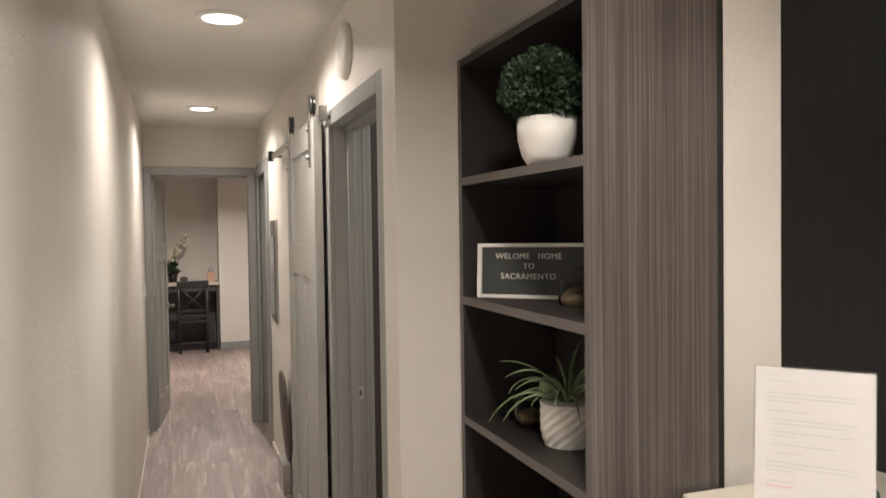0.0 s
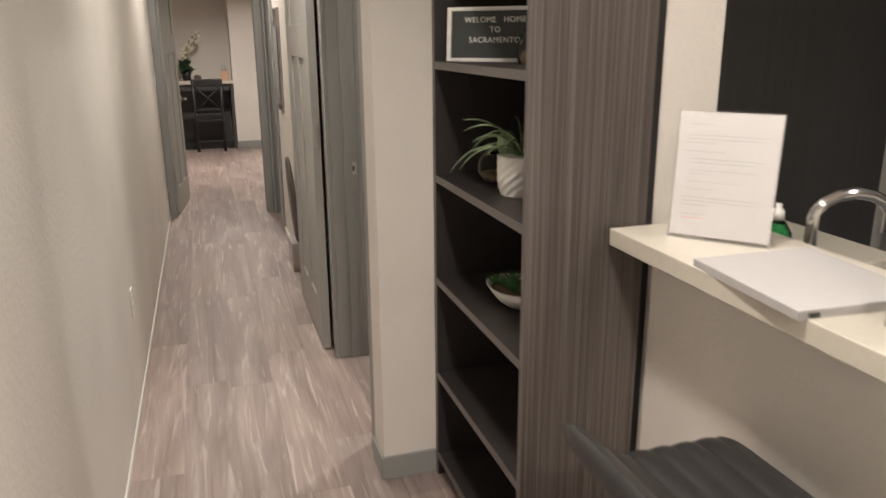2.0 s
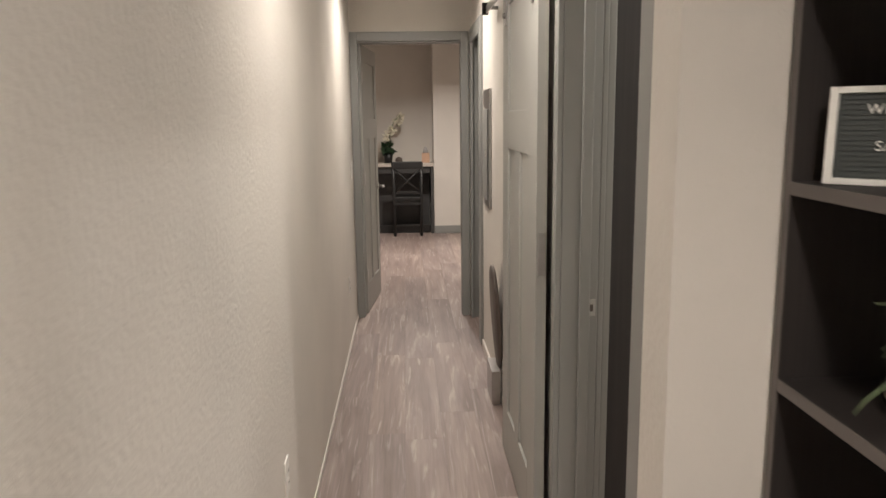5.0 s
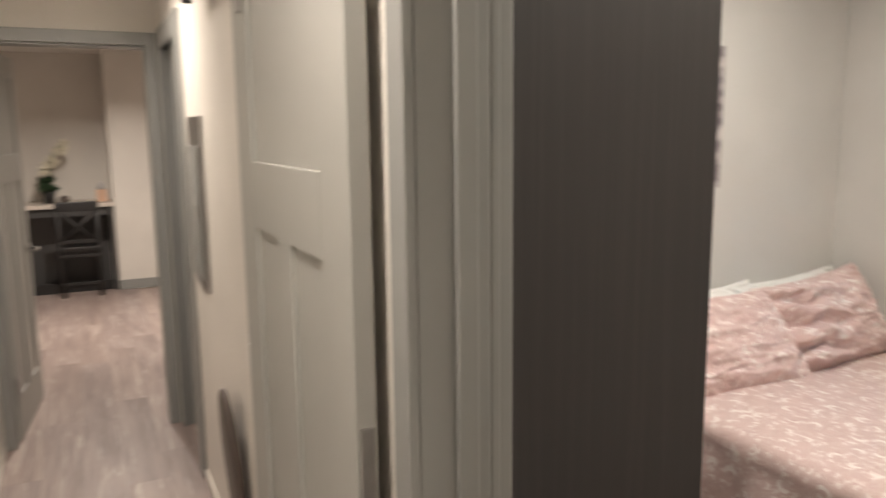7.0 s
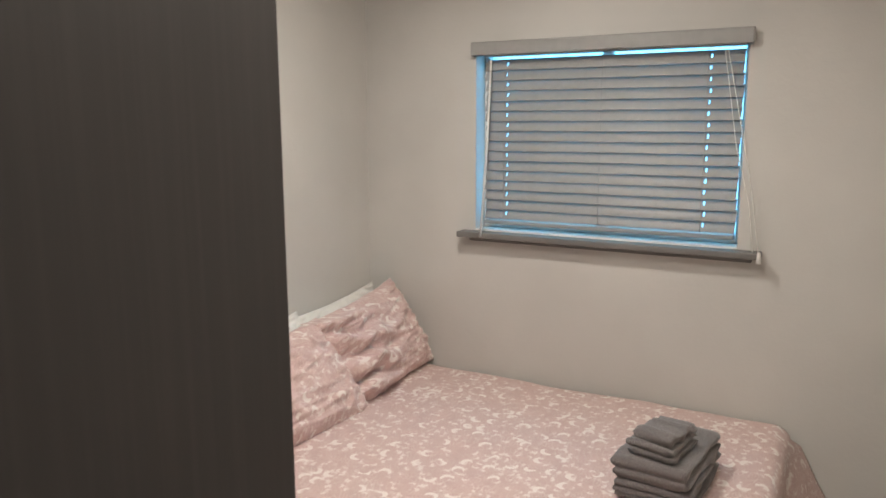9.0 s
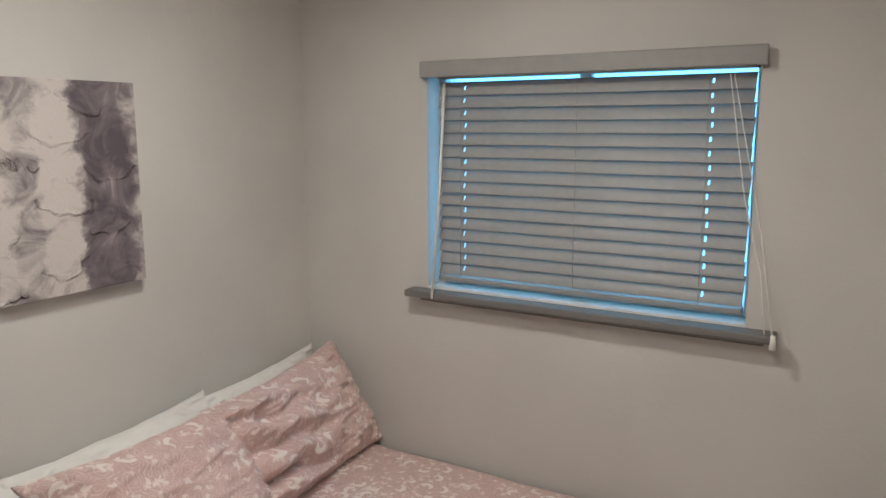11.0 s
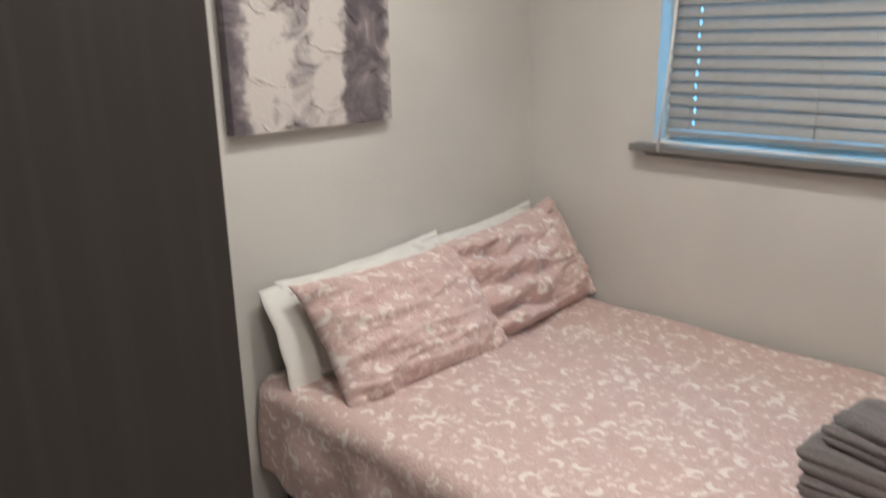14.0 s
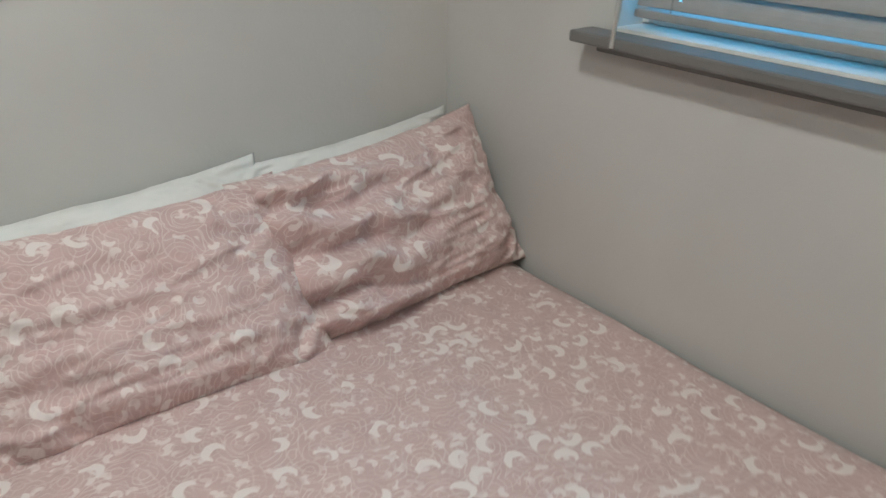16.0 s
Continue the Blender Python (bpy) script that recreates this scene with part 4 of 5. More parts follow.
for i in range(22):
    face = i % 2
    cx, cz = rng.uniform(-0.045, 0.03), rng.uniform(0.012, 0.10)
    s = rng.choice((0.012, 0.016, 0.034, 0.045))
    tri = [(cx, cz), (cx + s, cz + rng.uniform(-0.01, 0.012)), (cx + s * rng.random(), cz + s * 0.8)]
    tri = [(min(max(a, -0.055), 0.055), min(max(b, 0.003), 0.122)) for a, b in tri]
    bm.faces.new([bm.verts.new((a, -0.0586, b) if face else (-0.0586, a, b)) for a, b in tri])
tagged(put("facet", bm, [BOXCARD, GREYCARD, DARKCARD], ti), "", "", "", "stuff")
for i, p in enumerate(ti.children[-1].data.polygons):
    p.material_index = (1, 2, 1, 2, 0)[i % 5]
bm = bmesh.new()
n = 18
grid = []
for j in range(12):
    v = j / 11
    ring = []
    for i in range(n):
        a = 2 * math.pi * i / n
        r = (0.040 * (1 - v) ** 0.38 + 0.006) * (1 + 0.28 * math.sin(3 * a + 2 * v) + 0.12 * math.sin(7 * a)) * (0.75 + 0.9 * v * (1 - v))
        ring.append(bm.verts.new((r * math.cos(a) + 0.012 * v, 0.65 * r * math.sin(a) + 0.012 * math.sin(v * 4), 0.122 + 0.135 * v + 0.006 * math.sin(2 * a))))
    grid.append(ring)
for a, b in zip(grid, grid[1:]):
    for i in range(n):
        bm.faces.new((a[i], a[(i + 1) % n], b[(i + 1) % n], b[i]))
bm.faces.new(grid[-1])
put("tissue", bm, PAPER, ti, True)
ti.matrix_basis = pose(1.370, 0.462, 1.0445, 0, 0, 2) @ Matrix.Diagonal((0.9, 0.9, 0.93, 1))


# bar stools
def bar_stool(at, turn):
    t = thing("bar_stool", (0, 0, 0), "black channel-tufted leather bar stool on a chrome post", "bar stool", "stools at the counter")
    # seat: shell from low back lip to rounded front, channels across
    bm = bmesh.new()
    nu, nv = 60, 16
    top, low = [], []
    for i in range(nu + 1):
        u = i / nu
        x = -0.155 + 0.345 * u
        lip = max(0.0, (0.30 - u) / 0.30)
        z = 0.092 * lip ** 1.7 - 0.030 * max(0, (u - 0.86) / 0.14) ** 2
        xx = x - 0.028 * lip ** 2
        ch = 0.010 * abs(math.sin(math.pi * (u * 7.0))) ** 0.6
        rt, rl = [], []
        for j in range(nv + 1):
            v = j / nv * 2 - 1
            y = 0.195 * v * (1 - 0.10 * max(0, abs(u - 0.5) * 2 - 0.75))
            edge = (1 - abs(v) ** 8)
            rt.append(bm.verts.new((xx, y, z + ch * edge + 0.022 * edge)))
            rl.append(bm.verts.new((xx, y, z - 0.030 * edge - 0.002)))
        top.append(rt)
        low.append(rl)
    for g, flip in ((top, False), (low, True)):
        for i in range(nu):
            for j in range(nv):
                q = (g[i][j], g[i + 1][j], g[i + 1][j + 1], g[i][j + 1])
                bm.faces.new(q[::-1] if flip else q)
    for i in range(nu):
        for j in (0, nv):
            bm.faces.new((top[i][j], top[i + 1][j], low[i + 1][j], low[i][j]))
    for j in range(nv):
        for i in (0, nu):
            bm.faces.new((top[i][j], top[i][j + 1], low[i][j + 1], low[i][j]))
    s = put("seat", bm, LEATHER, t, True)
    s.location = (0, 0, 0.70)
    turned("post", [(0.0, 0.02), (0.03, 0.02), (0.03, 0.42), (0.022, 0.425), (0.022, 0.655), (0.0, 0.655)], CHROME, (0, 0, 0), t)
    turned("foot_plate", [(0.0, 0.0), (0.19, 0.0), (0.19, 0.008), (0.12, 0.018), (0.035, 0.03), (0.0, 0.03)], CHROME, (0, 0, 0), t, 40)
    boxes("swivel_plate", [((-0.08, -0.08, 0.655), (0.08, 0.08, 0.668))], DARKMETAL, t, 0.004)
    tube("lever", [(0.0, -0.06, 0.65), (0.03, -0.12, 0.645), (0.05, -0.15, 0.615)], 0.007, BLACK, t)
    tube("foot_rest", [(0.03, 0.0, 0.3)] + [(0.10 - 0.11 * math.cos(a) - 0.17, 0.13 * math.sin(a), 0.3) for a in [i * 0.35 - 1.5 for i in range(10)]] + [(0.03, 0.0, 0.3)], 0.009, CHROME, t)
    t.matrix_basis = pose(*at, 0, 0, turn)
    return t


s1 = bar_stool((1.115, 0.615, 0), 0)
copy_thing(s1, pose(1.13, 0.15, 0, 0, 0, 3))

# ---------------------------------------------------------------- far room
dk = thing("desk", (0.2, 10.68, 0), "dark desk with a pale top against the wall", "desk")
adopt(dk, box("top", (-1.2, 10.40, 0.875), (0.745, 10.94, 0.915), DESKTOP, None, 0.004), box("side_panel", (0.71, 10.43, 0.0), (0.745, 10.93, 0.874), SLATE), box("back_panel", (-1.2, 10.80, 0.0), (0.70, 10.83, 0.874), SLATE), box("rail", (-1.2, 10.44, 0.79), (0.70, 10.47, 0.874), SLATE), box("plinth", (-1.2, 10.50, 0.0), (0.70, 10.52, 0.10), BLACK))

ch = thing("dining_chair", (0.40, 10.25, 0), "black wooden cross-back chair at the desk", "chair")
for x in (0.235, 0.575):
    adopt(ch, tube("leg", [(x, 10.22, 0.0), (x, 10.235, 0.48), (x + (0.01 if x > 0.4 else -0.01), 10.19, 0.94)], 0.019, BLACK), tube("leg", [(x, 10.62, 0.0), (x, 10.60, 0.47)], 0.018, BLACK))
adopt(ch, box("seat", (0.215, 10.22, 0.47), (0.595, 10.64, 0.505), BLACK, None, 0.012), box("top_rail", (0.21, 10.175, 0.86), (0.60, 10.20, 0.955), BLACK, None, 0.012),
      tube("cross_slat", [(0.245, 10.225, 0.56), (0.405, 10.20, 0.70), (0.565, 10.195, 0.86)], 0.012, BLACK), tube("cross_slat", [(0.565, 10.225, 0.56), (0.405, 10.20, 0.70), (0.245, 10.195, 0.86)], 0.012, BLACK),
      box("back_rail", (0.24, 10.215, 0.54), (0.57, 10.235, 0.575), BLACK, None, 0.004), box("stretcher", (0.24, 10.21, 0.40), (0.57, 10.228, 0.43), BLACK, None, 0.004), box("stretcher", (0.24, 10.21, 0.12), (0.57, 10.228, 0.15), BLACK, None, 0.004))

orc = thing("orchid", (0.20, 10.66, 0.915), "white orchid in a small pot on the desk", "potted plant")
adopt(orc, turned("pot", [(0.0, 0.001), (0.05, 0.001), (0.062, 0.13), (0.055, 0.13), (0.0, 0.12)], BLACK, (0.16, 10.66, 0.915)))
rng = random.Random(21)
bm = bmesh.new()
leaf_fan(bm, (0.16, 10.66, 1.10), 0.05, 60, 0.07, rng)
adopt(orc, put("leaves", bm, LEAF))
adopt(orc, tube("stem", [(0.16, 10.66, 1.03), (0.18, 10.65, 1.25), (0.24, 10.62, 1.45), (0.32, 10.60, 1.52)], 0.005, AIRLEAF))
bm = bmesh.new()
for k in range(9):
    leaf_fan(bm, (0.17 + 0.02 * k + rng.uniform(-0.03, 0.03), 10.63, 1.27 + 0.028 * k + rng.uniform(-0.05, 0.03)), 0.022, 26, 0.045, rng)
adopt(orc, put("blossom", bm, PETAL))
tg = thing("tissue_cube", (0.66, 10.6, 0.915), "small peach tissue box with a tissue on the desk", "tissue box")
adopt(tg, box("box", (0.60, 10.55, 0.916), (0.70, 10.65, 1.04), PEACH, None, 0.004), turned("tissue", [(0.0, 0.0), (0.035, 0.0), (0.03, 0.04), (0.012, 0.075), (0.0, 0.08)], PAPER, (0.65, 10.60, 1.0405), None, 12))
bwl = thing("trinket_bowl", (0.30, 10.58, 0.915), "small brown round jar on the desk", "jar")
adopt(bwl, turned("jar", [(0.0, 0.001), (0.03, 0.001), (0.05, 0.03), (0.045, 0.06), (0.02, 0.075), (0.0, 0.078)], BROWN, (0.30, 10.58, 0.915)))

# ---------------------------------------------------------------- bedroom
# wardrobe with doors facing the bed
wd = thing("wardrobe", (1.25, 3.7, 0), "tall dark brown wood-grain wardrobe beside the door", "wardrobe")
adopt(wd, box("side_panel", (0.985, 3.06, 0.0), (1.505, 3.08, 2.12), WARDROBE, None, 0.0015), box("side_panel", (0.985, 4.28, 0.0), (1.485, 4.30, 2.12), WARDROBE), box("carcass", (0.985, 3.081, 0.06), (1.484, 4.279, 2.10), WARDROBE), box("top", (0.985, 3.081, 2.101), (1.484, 4.279, 2.12), WARDROBE), box("plinth", (1.0, 3.081, 0.0), (1.45, 4.279, 0.058), BLACK))
for y in (3.085, 3.685):
    adopt(wd, box("door", (1.4845, y, 0.065), (1.504, y + 0.592, 2.115), WARDROBE, None, 0.001))
for y in (3.10, 3.74):
    adopt(wd, tube("handle", [(1.504, y, 1.70), (1.519, y, 1.70), (1.519, y, 1.98), (1.504, y, 1.98)], 0.006, STEEL))

# window: frame, glass, sill, blind
wi = structure(new("window_1"), "bedroom window with white horizontal blinds lowered")
wi.location = (BX + 0.1, (WY0 + WY1) / 2, WZ0)
adopt(wi, boxes("frame", [((BX + 0.085, WY0, WZ0), (BX + 0.125, WY0 + 0.02, WZ1)), ((BX + 0.085, WY1 - 0.02, WZ0), (BX + 0.125, WY1, WZ1)), ((BX + 0.085, WY0 + 0.02, WZ0), (BX + 0.125, WY1 - 0.02, WZ0 + 0.02)), ((BX + 0.085, WY0 + 0.02, WZ1 - 0.02), (BX + 0.125, WY1 - 0.02, WZ1)), ((BX + 0.09, (WY0 + WY1) / 2 - 0.02, WZ0 + 0.02), (BX + 0.12, (WY0 + WY1) / 2 + 0.02, WZ1 - 0.02))], WHITE, None, 0.003))
pn = box("pane", (BX + 0.100, WY0 + 0.02, WZ0 + 0.02), (BX + 0.104, WY1 - 0.02, WZ1 - 0.02), GLASS)
pn.visible_shadow = False
adopt(wi, pn)
structure(boxes("trim_sill", [((3.480, 2.670, 1.216), (BX, 3.845, 1.240)), ((3.515, 2.70, 1.199), (BX, 3.802, 1.2135))], SILL, None, 0.006), "grey painted window sill")
structure(box("trim_window_stool", (BX, WY0, 1.222), (BX + 0.135, WY1, 1.2455), WHITE, None, 0.002), "white vinyl ledge inside the window opening")
structure(box("backdrop", (BX + 0.9, 1.2, 0.3), (BX + 0.92, 5.4, 3.6), DAYLIGHT), "bright blue daylight sky outside the window")

bl = thing("window_blind", (BX, 3.3, WZ0), "white horizontal slat blind lowered and tilted nearly shut", "window blind")
adopt(bl, box("valance", (3.512, 2.735, 1.948), (3.526, 3.797, 2.001), BLIND, None, 0.006), box("valance_return", (3.5265, 2.74, 1.942), (BX - 0.001, 2.75, 1.994), BLIND), box("valance_return", (3.5265, 3.787, 1.946), (BX - 0.001, 3.797, 1.994), BLIND), box("head_rail", (BX + 0.008, 2.765, 1.946), (BX + 0.06, 3.758, 1.974), BLIND, None, 0.003))
# one slat: crowned strip with two routed cord holes
bm = bmesh.new()
half, crown, thick = 0.025, 0.004, 0.0034
ROUT = (-0.382, 0.400)
ys = [-0.493] + [c + d for c in ROUT for d in (-0.003, 0.003)] + [0.493]
prof = [(s * half, crown * (1 - s * s)) for s in [k / 3 - 1 for k in range(7)]]
up = [[bm.verts.new((x, y, z)) for x, z in prof] for y in ys]
dn = [[bm.verts.new((x, y, z - thick)) for x, z in prof] for y in ys]
solid = {(i, k) for i in range(5) for k in range(6) if not (i in (1, 3) and k in (2, 3))}
for i, k in solid:
    bm.faces.new((up[i][k], up[i][k + 1], up[i + 1][k + 1], up[i + 1][k]))
    bm.faces.new((dn[i][k], dn[i + 1][k], dn[i + 1][k + 1], dn[i][k + 1]))
    for other, p, q in (((i - 1, k), (i, k), (i, k + 1)), ((i + 1, k), (i + 1, k), (i + 1, k + 1)), ((i, k - 1), (i, k), (i + 1, k)), ((i, k + 1), (i, k + 1), (i + 1, k + 1))):
        if other not in solid:
            bm.faces.new((up[p[0]][p[1]], dn[p[0]][p[1]], dn[q[0]][q[1]], up[q[0]][q[1]]))
slat = put("slat", bm, BLIND, None)
NS = 16
for i in range(NS):
    o = slat if i == 0 else slat.copy()
    if i:
        scene.collection.objects.link(o)
    o.matrix_basis = pose(BX + 0.036, 3.262 + 0.002 * math.sin(i * 1.7), 1.914 - i * 0.0401, 0, -61 + 1.5 * math.sin(i * 2.1), 0)
    o.parent = bl
    o.matrix_parent_inverse = Matrix.Translation(-Vector(bl.location))
adopt(bl, box("bottom_rail", (BX + 0.012, 2.77, 1.269), (BX + 0.06, 3.752, 1.285), BLIND, None, 0.004))
for y in (2.88, 3.262, 3.662):
    adopt(bl, tube("ladder_cord", [(BX + 0.017, y + 0.008, 1.94), (BX + 0.017, y + 0.008, 1.272)], 0.0010, BLIND, None, 6))
adopt(bl, tube("tilt_wand", [(BX - 0.012, 3.715, 1.93), (BX - 0.03, 3.722, 1.6), (BX - 0.072, 3.73, 1.222)], 0.0045, SIGNWHITE, None, 8))
adopt(bl, tube("pull_cord", [(BX - 0.01, 2.83, 1.93), (BX - 0.015, 2.775, 1.6), (BX - 0.03, 2.72, 1.4), (BX - 0.075, 2.695, 1.245)], 0.0018, SIGNWHITE, None, 6), tube("pull_cord", [(BX - 0.01, 2.82, 1.93), (BX - 0.02, 2.725, 1.5), (BX - 0.074, 2.675, 1.235)], 0.0018, SIGNWHITE, None, 6))
adopt(bl, turned("cord_tassel", [(0.0, 0.0), (0.009, 0.003), (0.006, 0.04), (0.0, 0.042)], SIGNWHITE, (BX - 0.076, 2.673, 1.205), None, 12))

# canvas
cv = thing("canvas_painting", (2.508, BY - 0.02, 1.636), "square abstract canvas in grey violet and cream above the bed", "painting")
bm = bmesh.new()
add_box(bm, (-0.289, -0.019, -0.289), (0.289, 0.019, 0.289), 0.003)
uvl = bm.loops.layers.uv.new("uv")
for f in bm.faces:
    for lp in f.loops:
        c = lp.vert.co
        lp[uvl].uv = ((c.x + 0.289) / 0.578, (c.z + 0.289) / 0.578)
put("canvas", bm, ART, cv)
cv.matrix_basis = pose(2.508, BY - 0.021, 1.636, 0, 0, 0) @ Matrix.Diagonal((0.975, 1, 0.965, 1))

# bed
EX0, EX1, EY0, EY1, BZ = 2.238, 3.535, 2.53, 4.305, 0.626
bed = thing("bed", ((EX0 + EX1) / 2, (EY0 + EY1) / 2, 0), "double bed made up with a pink paisley cover", "bed")
adopt(bed, box("base", (EX0 + 0.06, EY0 + 0.06, 0.0), (EX1 - 0.02, EY1 - 0.01, 0.33), BEDBASE, None, 0.01), box("mattress", (EX0 + 0.025, EY0 + 0.025, 0.335), (EX1 - 0.012, EY1 - 0.005, BZ - 0.02), LINEN, None, 0.05))


def hang(s, edge, inward, r=0.06, flare=0.06):
    """Along a cloth that runs over an edge: s > 0 lies on top, s < 0 hangs. Returns place across and drop."""
    if s >= r:
        return edge + inward * s, 0.0
    arc = r * math.pi / 2
    d = r - s
    if d < arc:
        a = d / r
        return edge + inward * (r - r * math.sin(a)), r - r * math.cos(a)
    return edge - inward * flare * (d - arc), r + (d - arc)


bm = bmesh.new()
uvl = bm.loops.layers.uv.new("uv")
SU, SV = 110, 140
uu = [-0.265 + (EX1 - EX0 + 0.265) * i / SU for i in range(SU + 1)]
vv = [-0.30 + (EY1 - EY0 + 0.30) * j / SV for j in range(SV + 1)]
gr = []
for u in uu:
    row = []
    for v in vv:
        x, dx = hang(u, EX0, 1)
        y, dy = hang(v, EY0, 1)
        both = min(dx, dy)
        drop = max(dx, dy)
        z = BZ - drop + 0.018
        p = Vector((u * 2.2, v * 2.2, 0.3))
        wave = 0.010 * noise.noise(p) + 0.005 * noise.noise(p * 3.1)
        if drop > 0.08:
            wv = 0.014 * min(1, (drop - 0.08) / 0.1)
            if dx >= dy:
                x -= wv * (0.6 + math.sin(v * 21 + 2 * noise.noise(p * 2))) + 0.10 * min(dy, 0.2)
            else:
                y -= wv * (0.6 + math.sin(u * 23 + 2 * noise.noise(p * 2))) + 0.10 * min(dx, 0.2)
        if dy > 0.05:
            # the foot corner by the wall stands out in a loose fold
            y -= 0.5 * dy * max(0.0, (u - (EX1 - EX0 - 0.28)) / 0.28) ** 2
        z += wave * (1 if drop < 0.05 else 0.4)
        if u > EX1 - EX0 - 0.09:
            z -= 0.028 * ((u - (EX1 - EX0 - 0.09)) / 0.09) ** 2
        row.append((bm.verts.new((min(x, EX1), min(y, EY1), z)), (u, v)))
    gr.append(row)
for i in range(SU):
    for j in range(SV):
        q = (gr[i][j], gr[i + 1][j], gr[i + 1][j + 1], gr[i][j + 1])
        f = bm.faces.new([a for a, _ in q])
        for lp, (_, c) in zip(f.loops, q):
            lp[uvl].uv = c
dv = put("duvet_cover", bm, PAISLEY, None, True)
sol = dv.modifiers.new("thickness", "SOLIDIFY")
sol.thickness, sol.offset = 0.010, -1
adopt(bed, dv)


def pillow(name, w, h, thick, mat, m, seed, label, wrinkle=0.012, folds=0.0):
    """A stuffed case lying in x (width) by y (height), belly in z."""
    t = thing(name, (0, 0, 0), label, "pillow", "pillows on the bed")
    bm = bmesh.new()
    uvl = bm.loops.layers.uv.new("uv")
    n1, n2 = 96, 72
    sides = []
    for sgn in (1, -1):
        g = []
        for i in range(n1 + 1):
            a = i / n1 * 2 - 1
            col = []
            for j in range(n2 + 1):
                b = j / n2 * 2 - 1
                pin = 1 - 0.10 * (1 - a * a) * b * b
                pin2 = 1 - 0.085 * (1 - b * b) * a * a
                wav = 1 + 0.022 * noise.noise(Vector((math.atan2(b, a) * 2.6, seed, 1.0))) + 0.012 * noise.noise(Vector((math.atan2(b, a) * 9.0, seed, 4.0)))
                x, y = a * w / 2 * pin2 * wav, b * h / 2 * pin * wav
                z = thick / 2 * ((1 - abs(a) ** 3.2) * (1 - abs(b) ** 3.2)) ** 0.62
                p = Vector((a * 2.1 + seed, b * 2.1, sgn * 3.0))
                edge = (1 - a ** 8) * (1 - b ** 8)
                z += edge * (wrinkle * noise.noise(p * 1.6) + 0.5 * wrinkle * noise.noise(p * 4.2))
                if folds:
                    k = max(0.0, -a * 0.9 + 0.35)
                    z += edge * folds * k * math.sin(13 * b + 3 * a + 2.2 * noise.noise(p * 1.3))
                corner = max(0.0, abs(a) + abs(b) - 0.95)
                z += edge * 0.020 * corner * math.sin(26 * (a * b) + 5 * noise.noise(p * 2.0))
                crease = 1 - abs(noise.noise(Vector((a * 1.3 + 3 * b + seed, b * 5.5 - a * 1.2, seed)))) * 5
                z += edge * wrinkle * 0.55 * max(0.0, crease)
                ray = abs(noise.noise(Vector((math.atan2(b, a) * 5.0 + seed, 0.6 * math.hypot(a, b), seed))))
                z -= edge * 0.016 * ray * max(0.0, math.hypot(a, b) - 0.55)
                col.append((bm.verts.new((x, y, sgn * z)), (x + seed, y + seed * 0.37)))
            g.append(col)
        sides.append(g)
        for i in range(n1):
            for j in range(n2):
                q = [g[i][j], g[i + 1][j], g[i + 1][j + 1], g[i][j + 1]]
                if sgn < 0:
                    q = q[::-1]
                f = bm.faces.new([c for c, _ in q])
                for lp, (_, c) in zip(f.loops, q):
                    lp[uvl].uv = c
    bmesh.ops.remove_doubles(bm, verts=bm.verts, dist=1e-5)
    put("case", bm, mat, t, True)
    t.matrix_basis = m
    return t


PINKP = "pink paisley pillow propped on the bed"
WHITEP = "white cotton pillow leaning against the wall"
# right-hand pair, then left-hand pair; each leans back toward the wall
pillow("pillow", 0.64, 0.35, 0.12, LINEN, pose(3.205, 4.245, 0.790, 76, -3, 1), 2.0, WHITEP)
open_case = pillow("pillow", 0.66, 0.355, 0.14, LINEN, pose(2.652, 4.228, 0.778, 70, -3, -1), 5.0, WHITEP)
# loose open end of the white pillowcase: two hemmed layers
for sgn in (1, -1):
    bm = bmesh.new()
    g = []
    for i in range(9):
        row = []
        for j in range(25):
            b = j / 24 * 2 - 1
            x = -0.33 + 0.05 - 0.0135 * i * (1 if sgn > 0 else 0.72) + 0.006 * noise.noise(Vector((b * 2.2, sgn, 0.0)))
            z = sgn * (0.004 + 0.045 * (1 - b * b) * (1 - 0.06 * i)) + 0.007 * noise.noise(Vector((b * 3.0, i * 0.25, sgn)))
            row.append(bm.verts.new((x, b * 0.166, z)))
        g.append(row)
    for i in range(8):
        for j in range(24):
            bm.faces.new((g[i][j], g[i + 1][j], g[i + 1][j + 1], g[i][j + 1]))
    hem = put("hem", bm, LINEN, open_case, True)
    thick_hem = hem.modifiers.new("thickness", "SOLIDIFY")
    thick_hem.thickness = 0.003
pillow("pillow", 0.675, 0.415, 0.20, PAISLEY, pose(3.200, 4.078, 0.798, 60, -4, 3), 1.3, PINKP, 0.018, 0.042)
pillow("pillow", 0.665, 0.42, 0.19, PAISLEY, pose(2.635, 4.065, 0.778, 52, -1, -2), 8.4, PINKP, 0.018, 0.009)


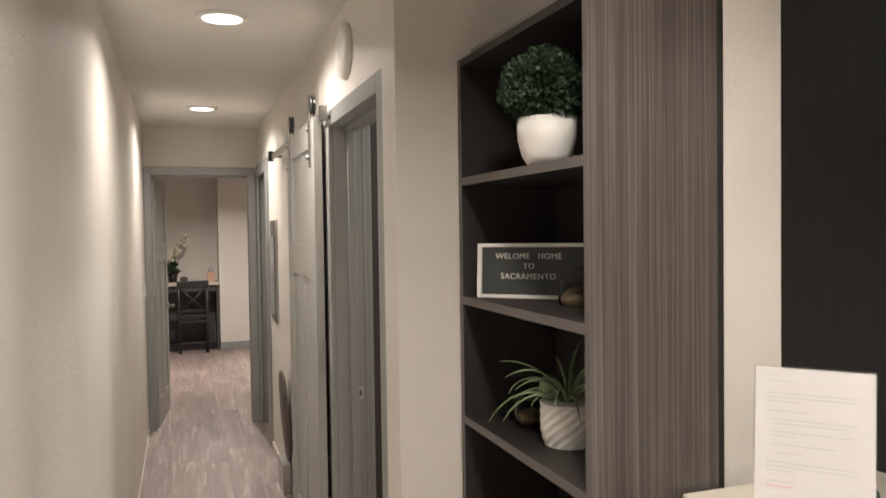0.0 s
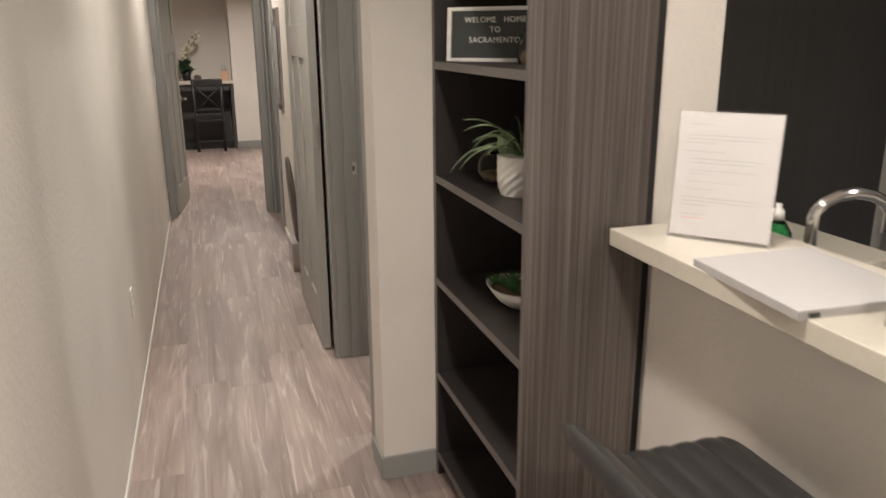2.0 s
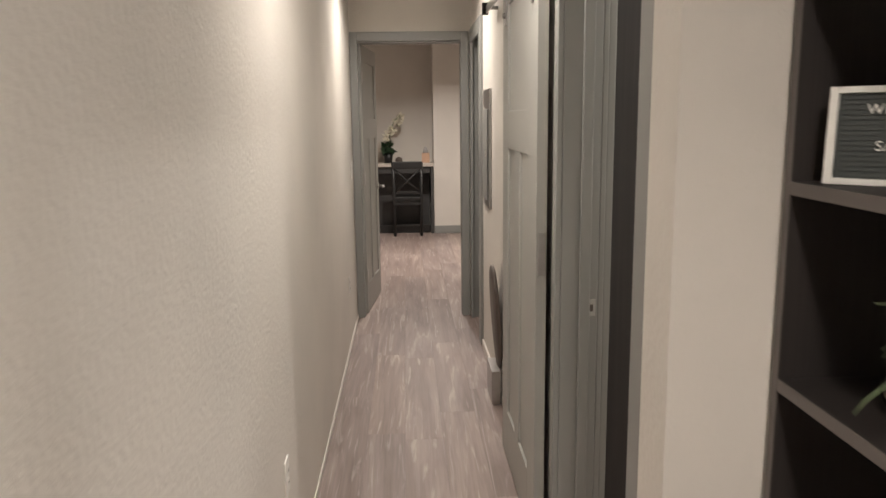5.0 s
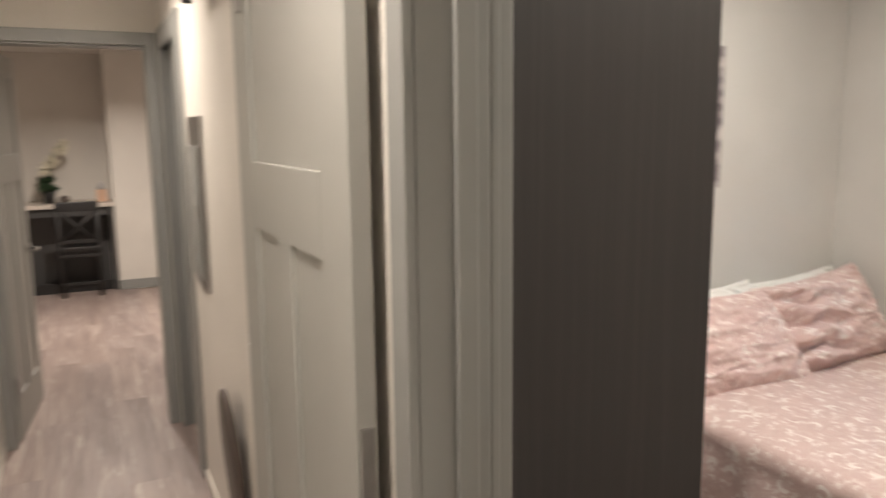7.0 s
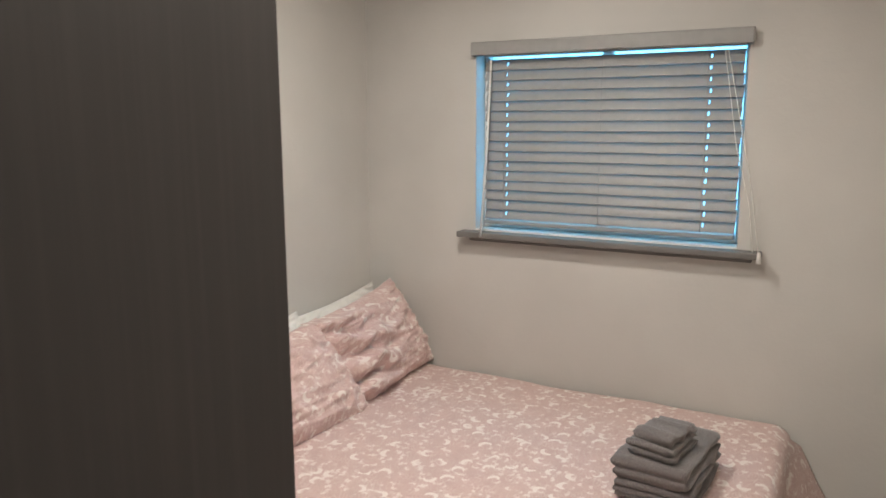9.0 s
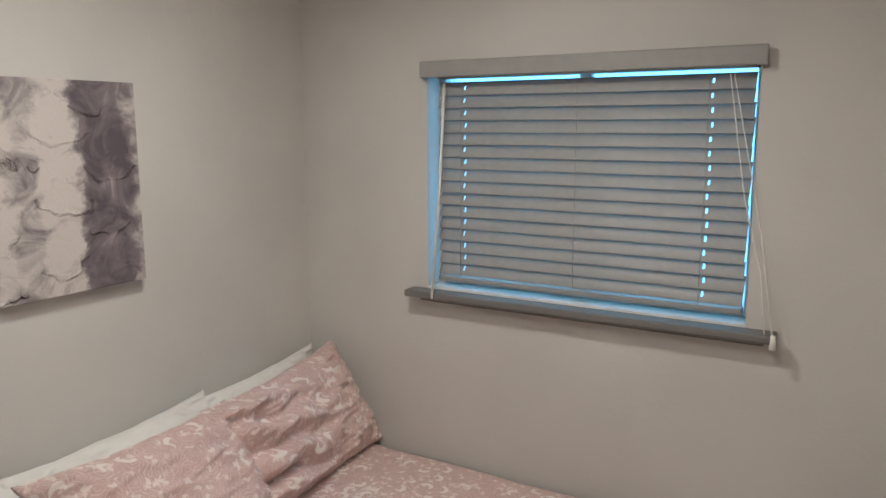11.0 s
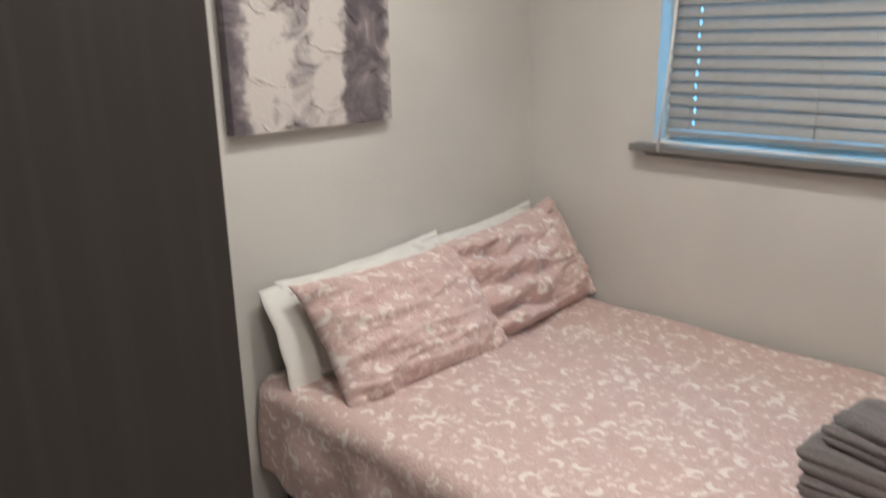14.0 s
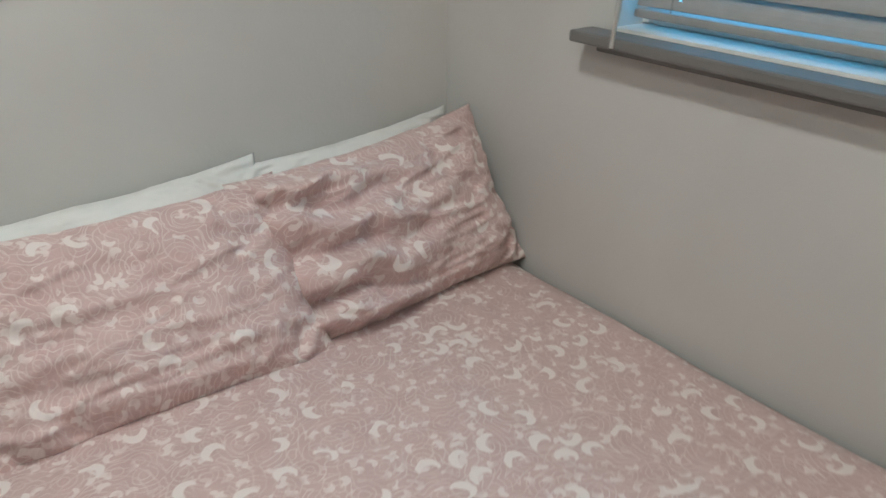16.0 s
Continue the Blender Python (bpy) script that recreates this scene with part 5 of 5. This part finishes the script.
# folded towels
def folded_towel(w, d, h, layers, m, label, seed):
    t = thing("folded_towel", (0, 0, 0), label, "towel", "towels on the bed")
    bm = bmesh.new()
    rngt = random.Random(seed)
    lh = h / layers
    for k in range(layers):
        # cross-section rounded at the fold, sagging a little
        n, nw = 26, 14
        ring_all = []
        for q in range(nw + 1):
            yq = (q / nw - 0.5) * w
            sag = 0.008 * noise.noise(Vector((q * 0.4, k * 2.0, seed)))
            endf = 1 - 0.10 * abs(q / nw * 2 - 1) ** 6
            ring = []
            for i in range(n):
                a = 2 * math.pi * i / n
                ca, sa = math.cos(a), math.sin(a)
                x = d / 2 * (abs(ca) ** 0.28) * (1 if ca > 0 else -1)
                z = lh * 0.5 * (abs(sa) ** 0.55) * (1 if sa > 0 else -1) * endf
                x += 0.008 * noise.noise(Vector((i * 0.4, q * 0.35, k * 1.7 + seed)))
                z += 0.007 * noise.noise(Vector((x * 11, yq * 11, k + seed)))
                ring.append(bm.verts.new((x + 0.006 * (k % 2), yq, z + lh * (k + 0.5) + sag)))
            ring_all.append(ring)
        for a, b in zip(ring_all, ring_all[1:]):
            for i in range(n):
                bm.faces.new((a[i], a[(i + 1) % n], b[(i + 1) % n], b[i]))
        bm.faces.new(ring_all[0][::-1])
        bm.faces.new(ring_all[-1])
    put("cloth", bm, TERRY, t, True)
    t.matrix_basis = m
    return t


TW = "folded grey terry towel in a stack on the bed"
TZ = BZ + 0.022
folded_towel(0.335, 0.215, 0.060, 3, pose(2.860, 2.815, TZ, 0, 0, 87), TW, 1)
folded_towel(0.33, 0.21, 0.062, 2, pose(2.860, 2.819, TZ + 0.058, 0, 0, 84), TW, 2)
folded_towel(0.175, 0.135, 0.040, 2, pose(2.812, 2.826, TZ + 0.121, 0, 0, 80), TW, 3)
folded_towel(0.145, 0.115, 0.026, 1, pose(2.817, 2.824, TZ + 0.162, 0, 0, 74), TW, 4)

# ---------------------------------------------------------------- floor planks
fl = structure(new("floor"), "grey-brown wood-look plank floor with whitewashed grain")
PWID, PLEN = 0.181, 1.22
bm = bmesh.new()
add_box(bm, (-PWID / 2 + 0.0002, -PLEN / 2 + 0.0002, -0.011), (PWID / 2 - 0.0002, PLEN / 2 - 0.0002, 0.0), 0.0)
bmesh.ops.bevel(bm, geom=[e for e in bm.edges if all(v.co.z > -0.001 for v in e.verts)], offset=0.0004, segments=1, affect="EDGES")
first = put("plank", bm, PLANK)
rng = random.Random(17)
made = 0
for i in range(-6, 20):
    y = (-3.9 if i >= 0 else 6.42) + rng.uniform(0, 1.0) * (0.9 if i >= 0 else 0.2)
    limit = 10.9 if i < 10 else (1.9 if i < 4 else 4.5)
    while y < limit:
        o = first if made == 0 else first.copy()
        if made:
            scene.collection.objects.link(o)
        o.location = ((i + 0.5) * PWID, y, 0.0)
        o.parent = fl
        made += 1
        y += PLEN

# clear acrylic and glass let light through
for ob in bpy.data.objects:
    if ob.name.split(".")[0] in ("acrylic_sheet", "acrylic_back", "acrylic_foot", "dome", "globe"):
        ob.visible_shadow = False
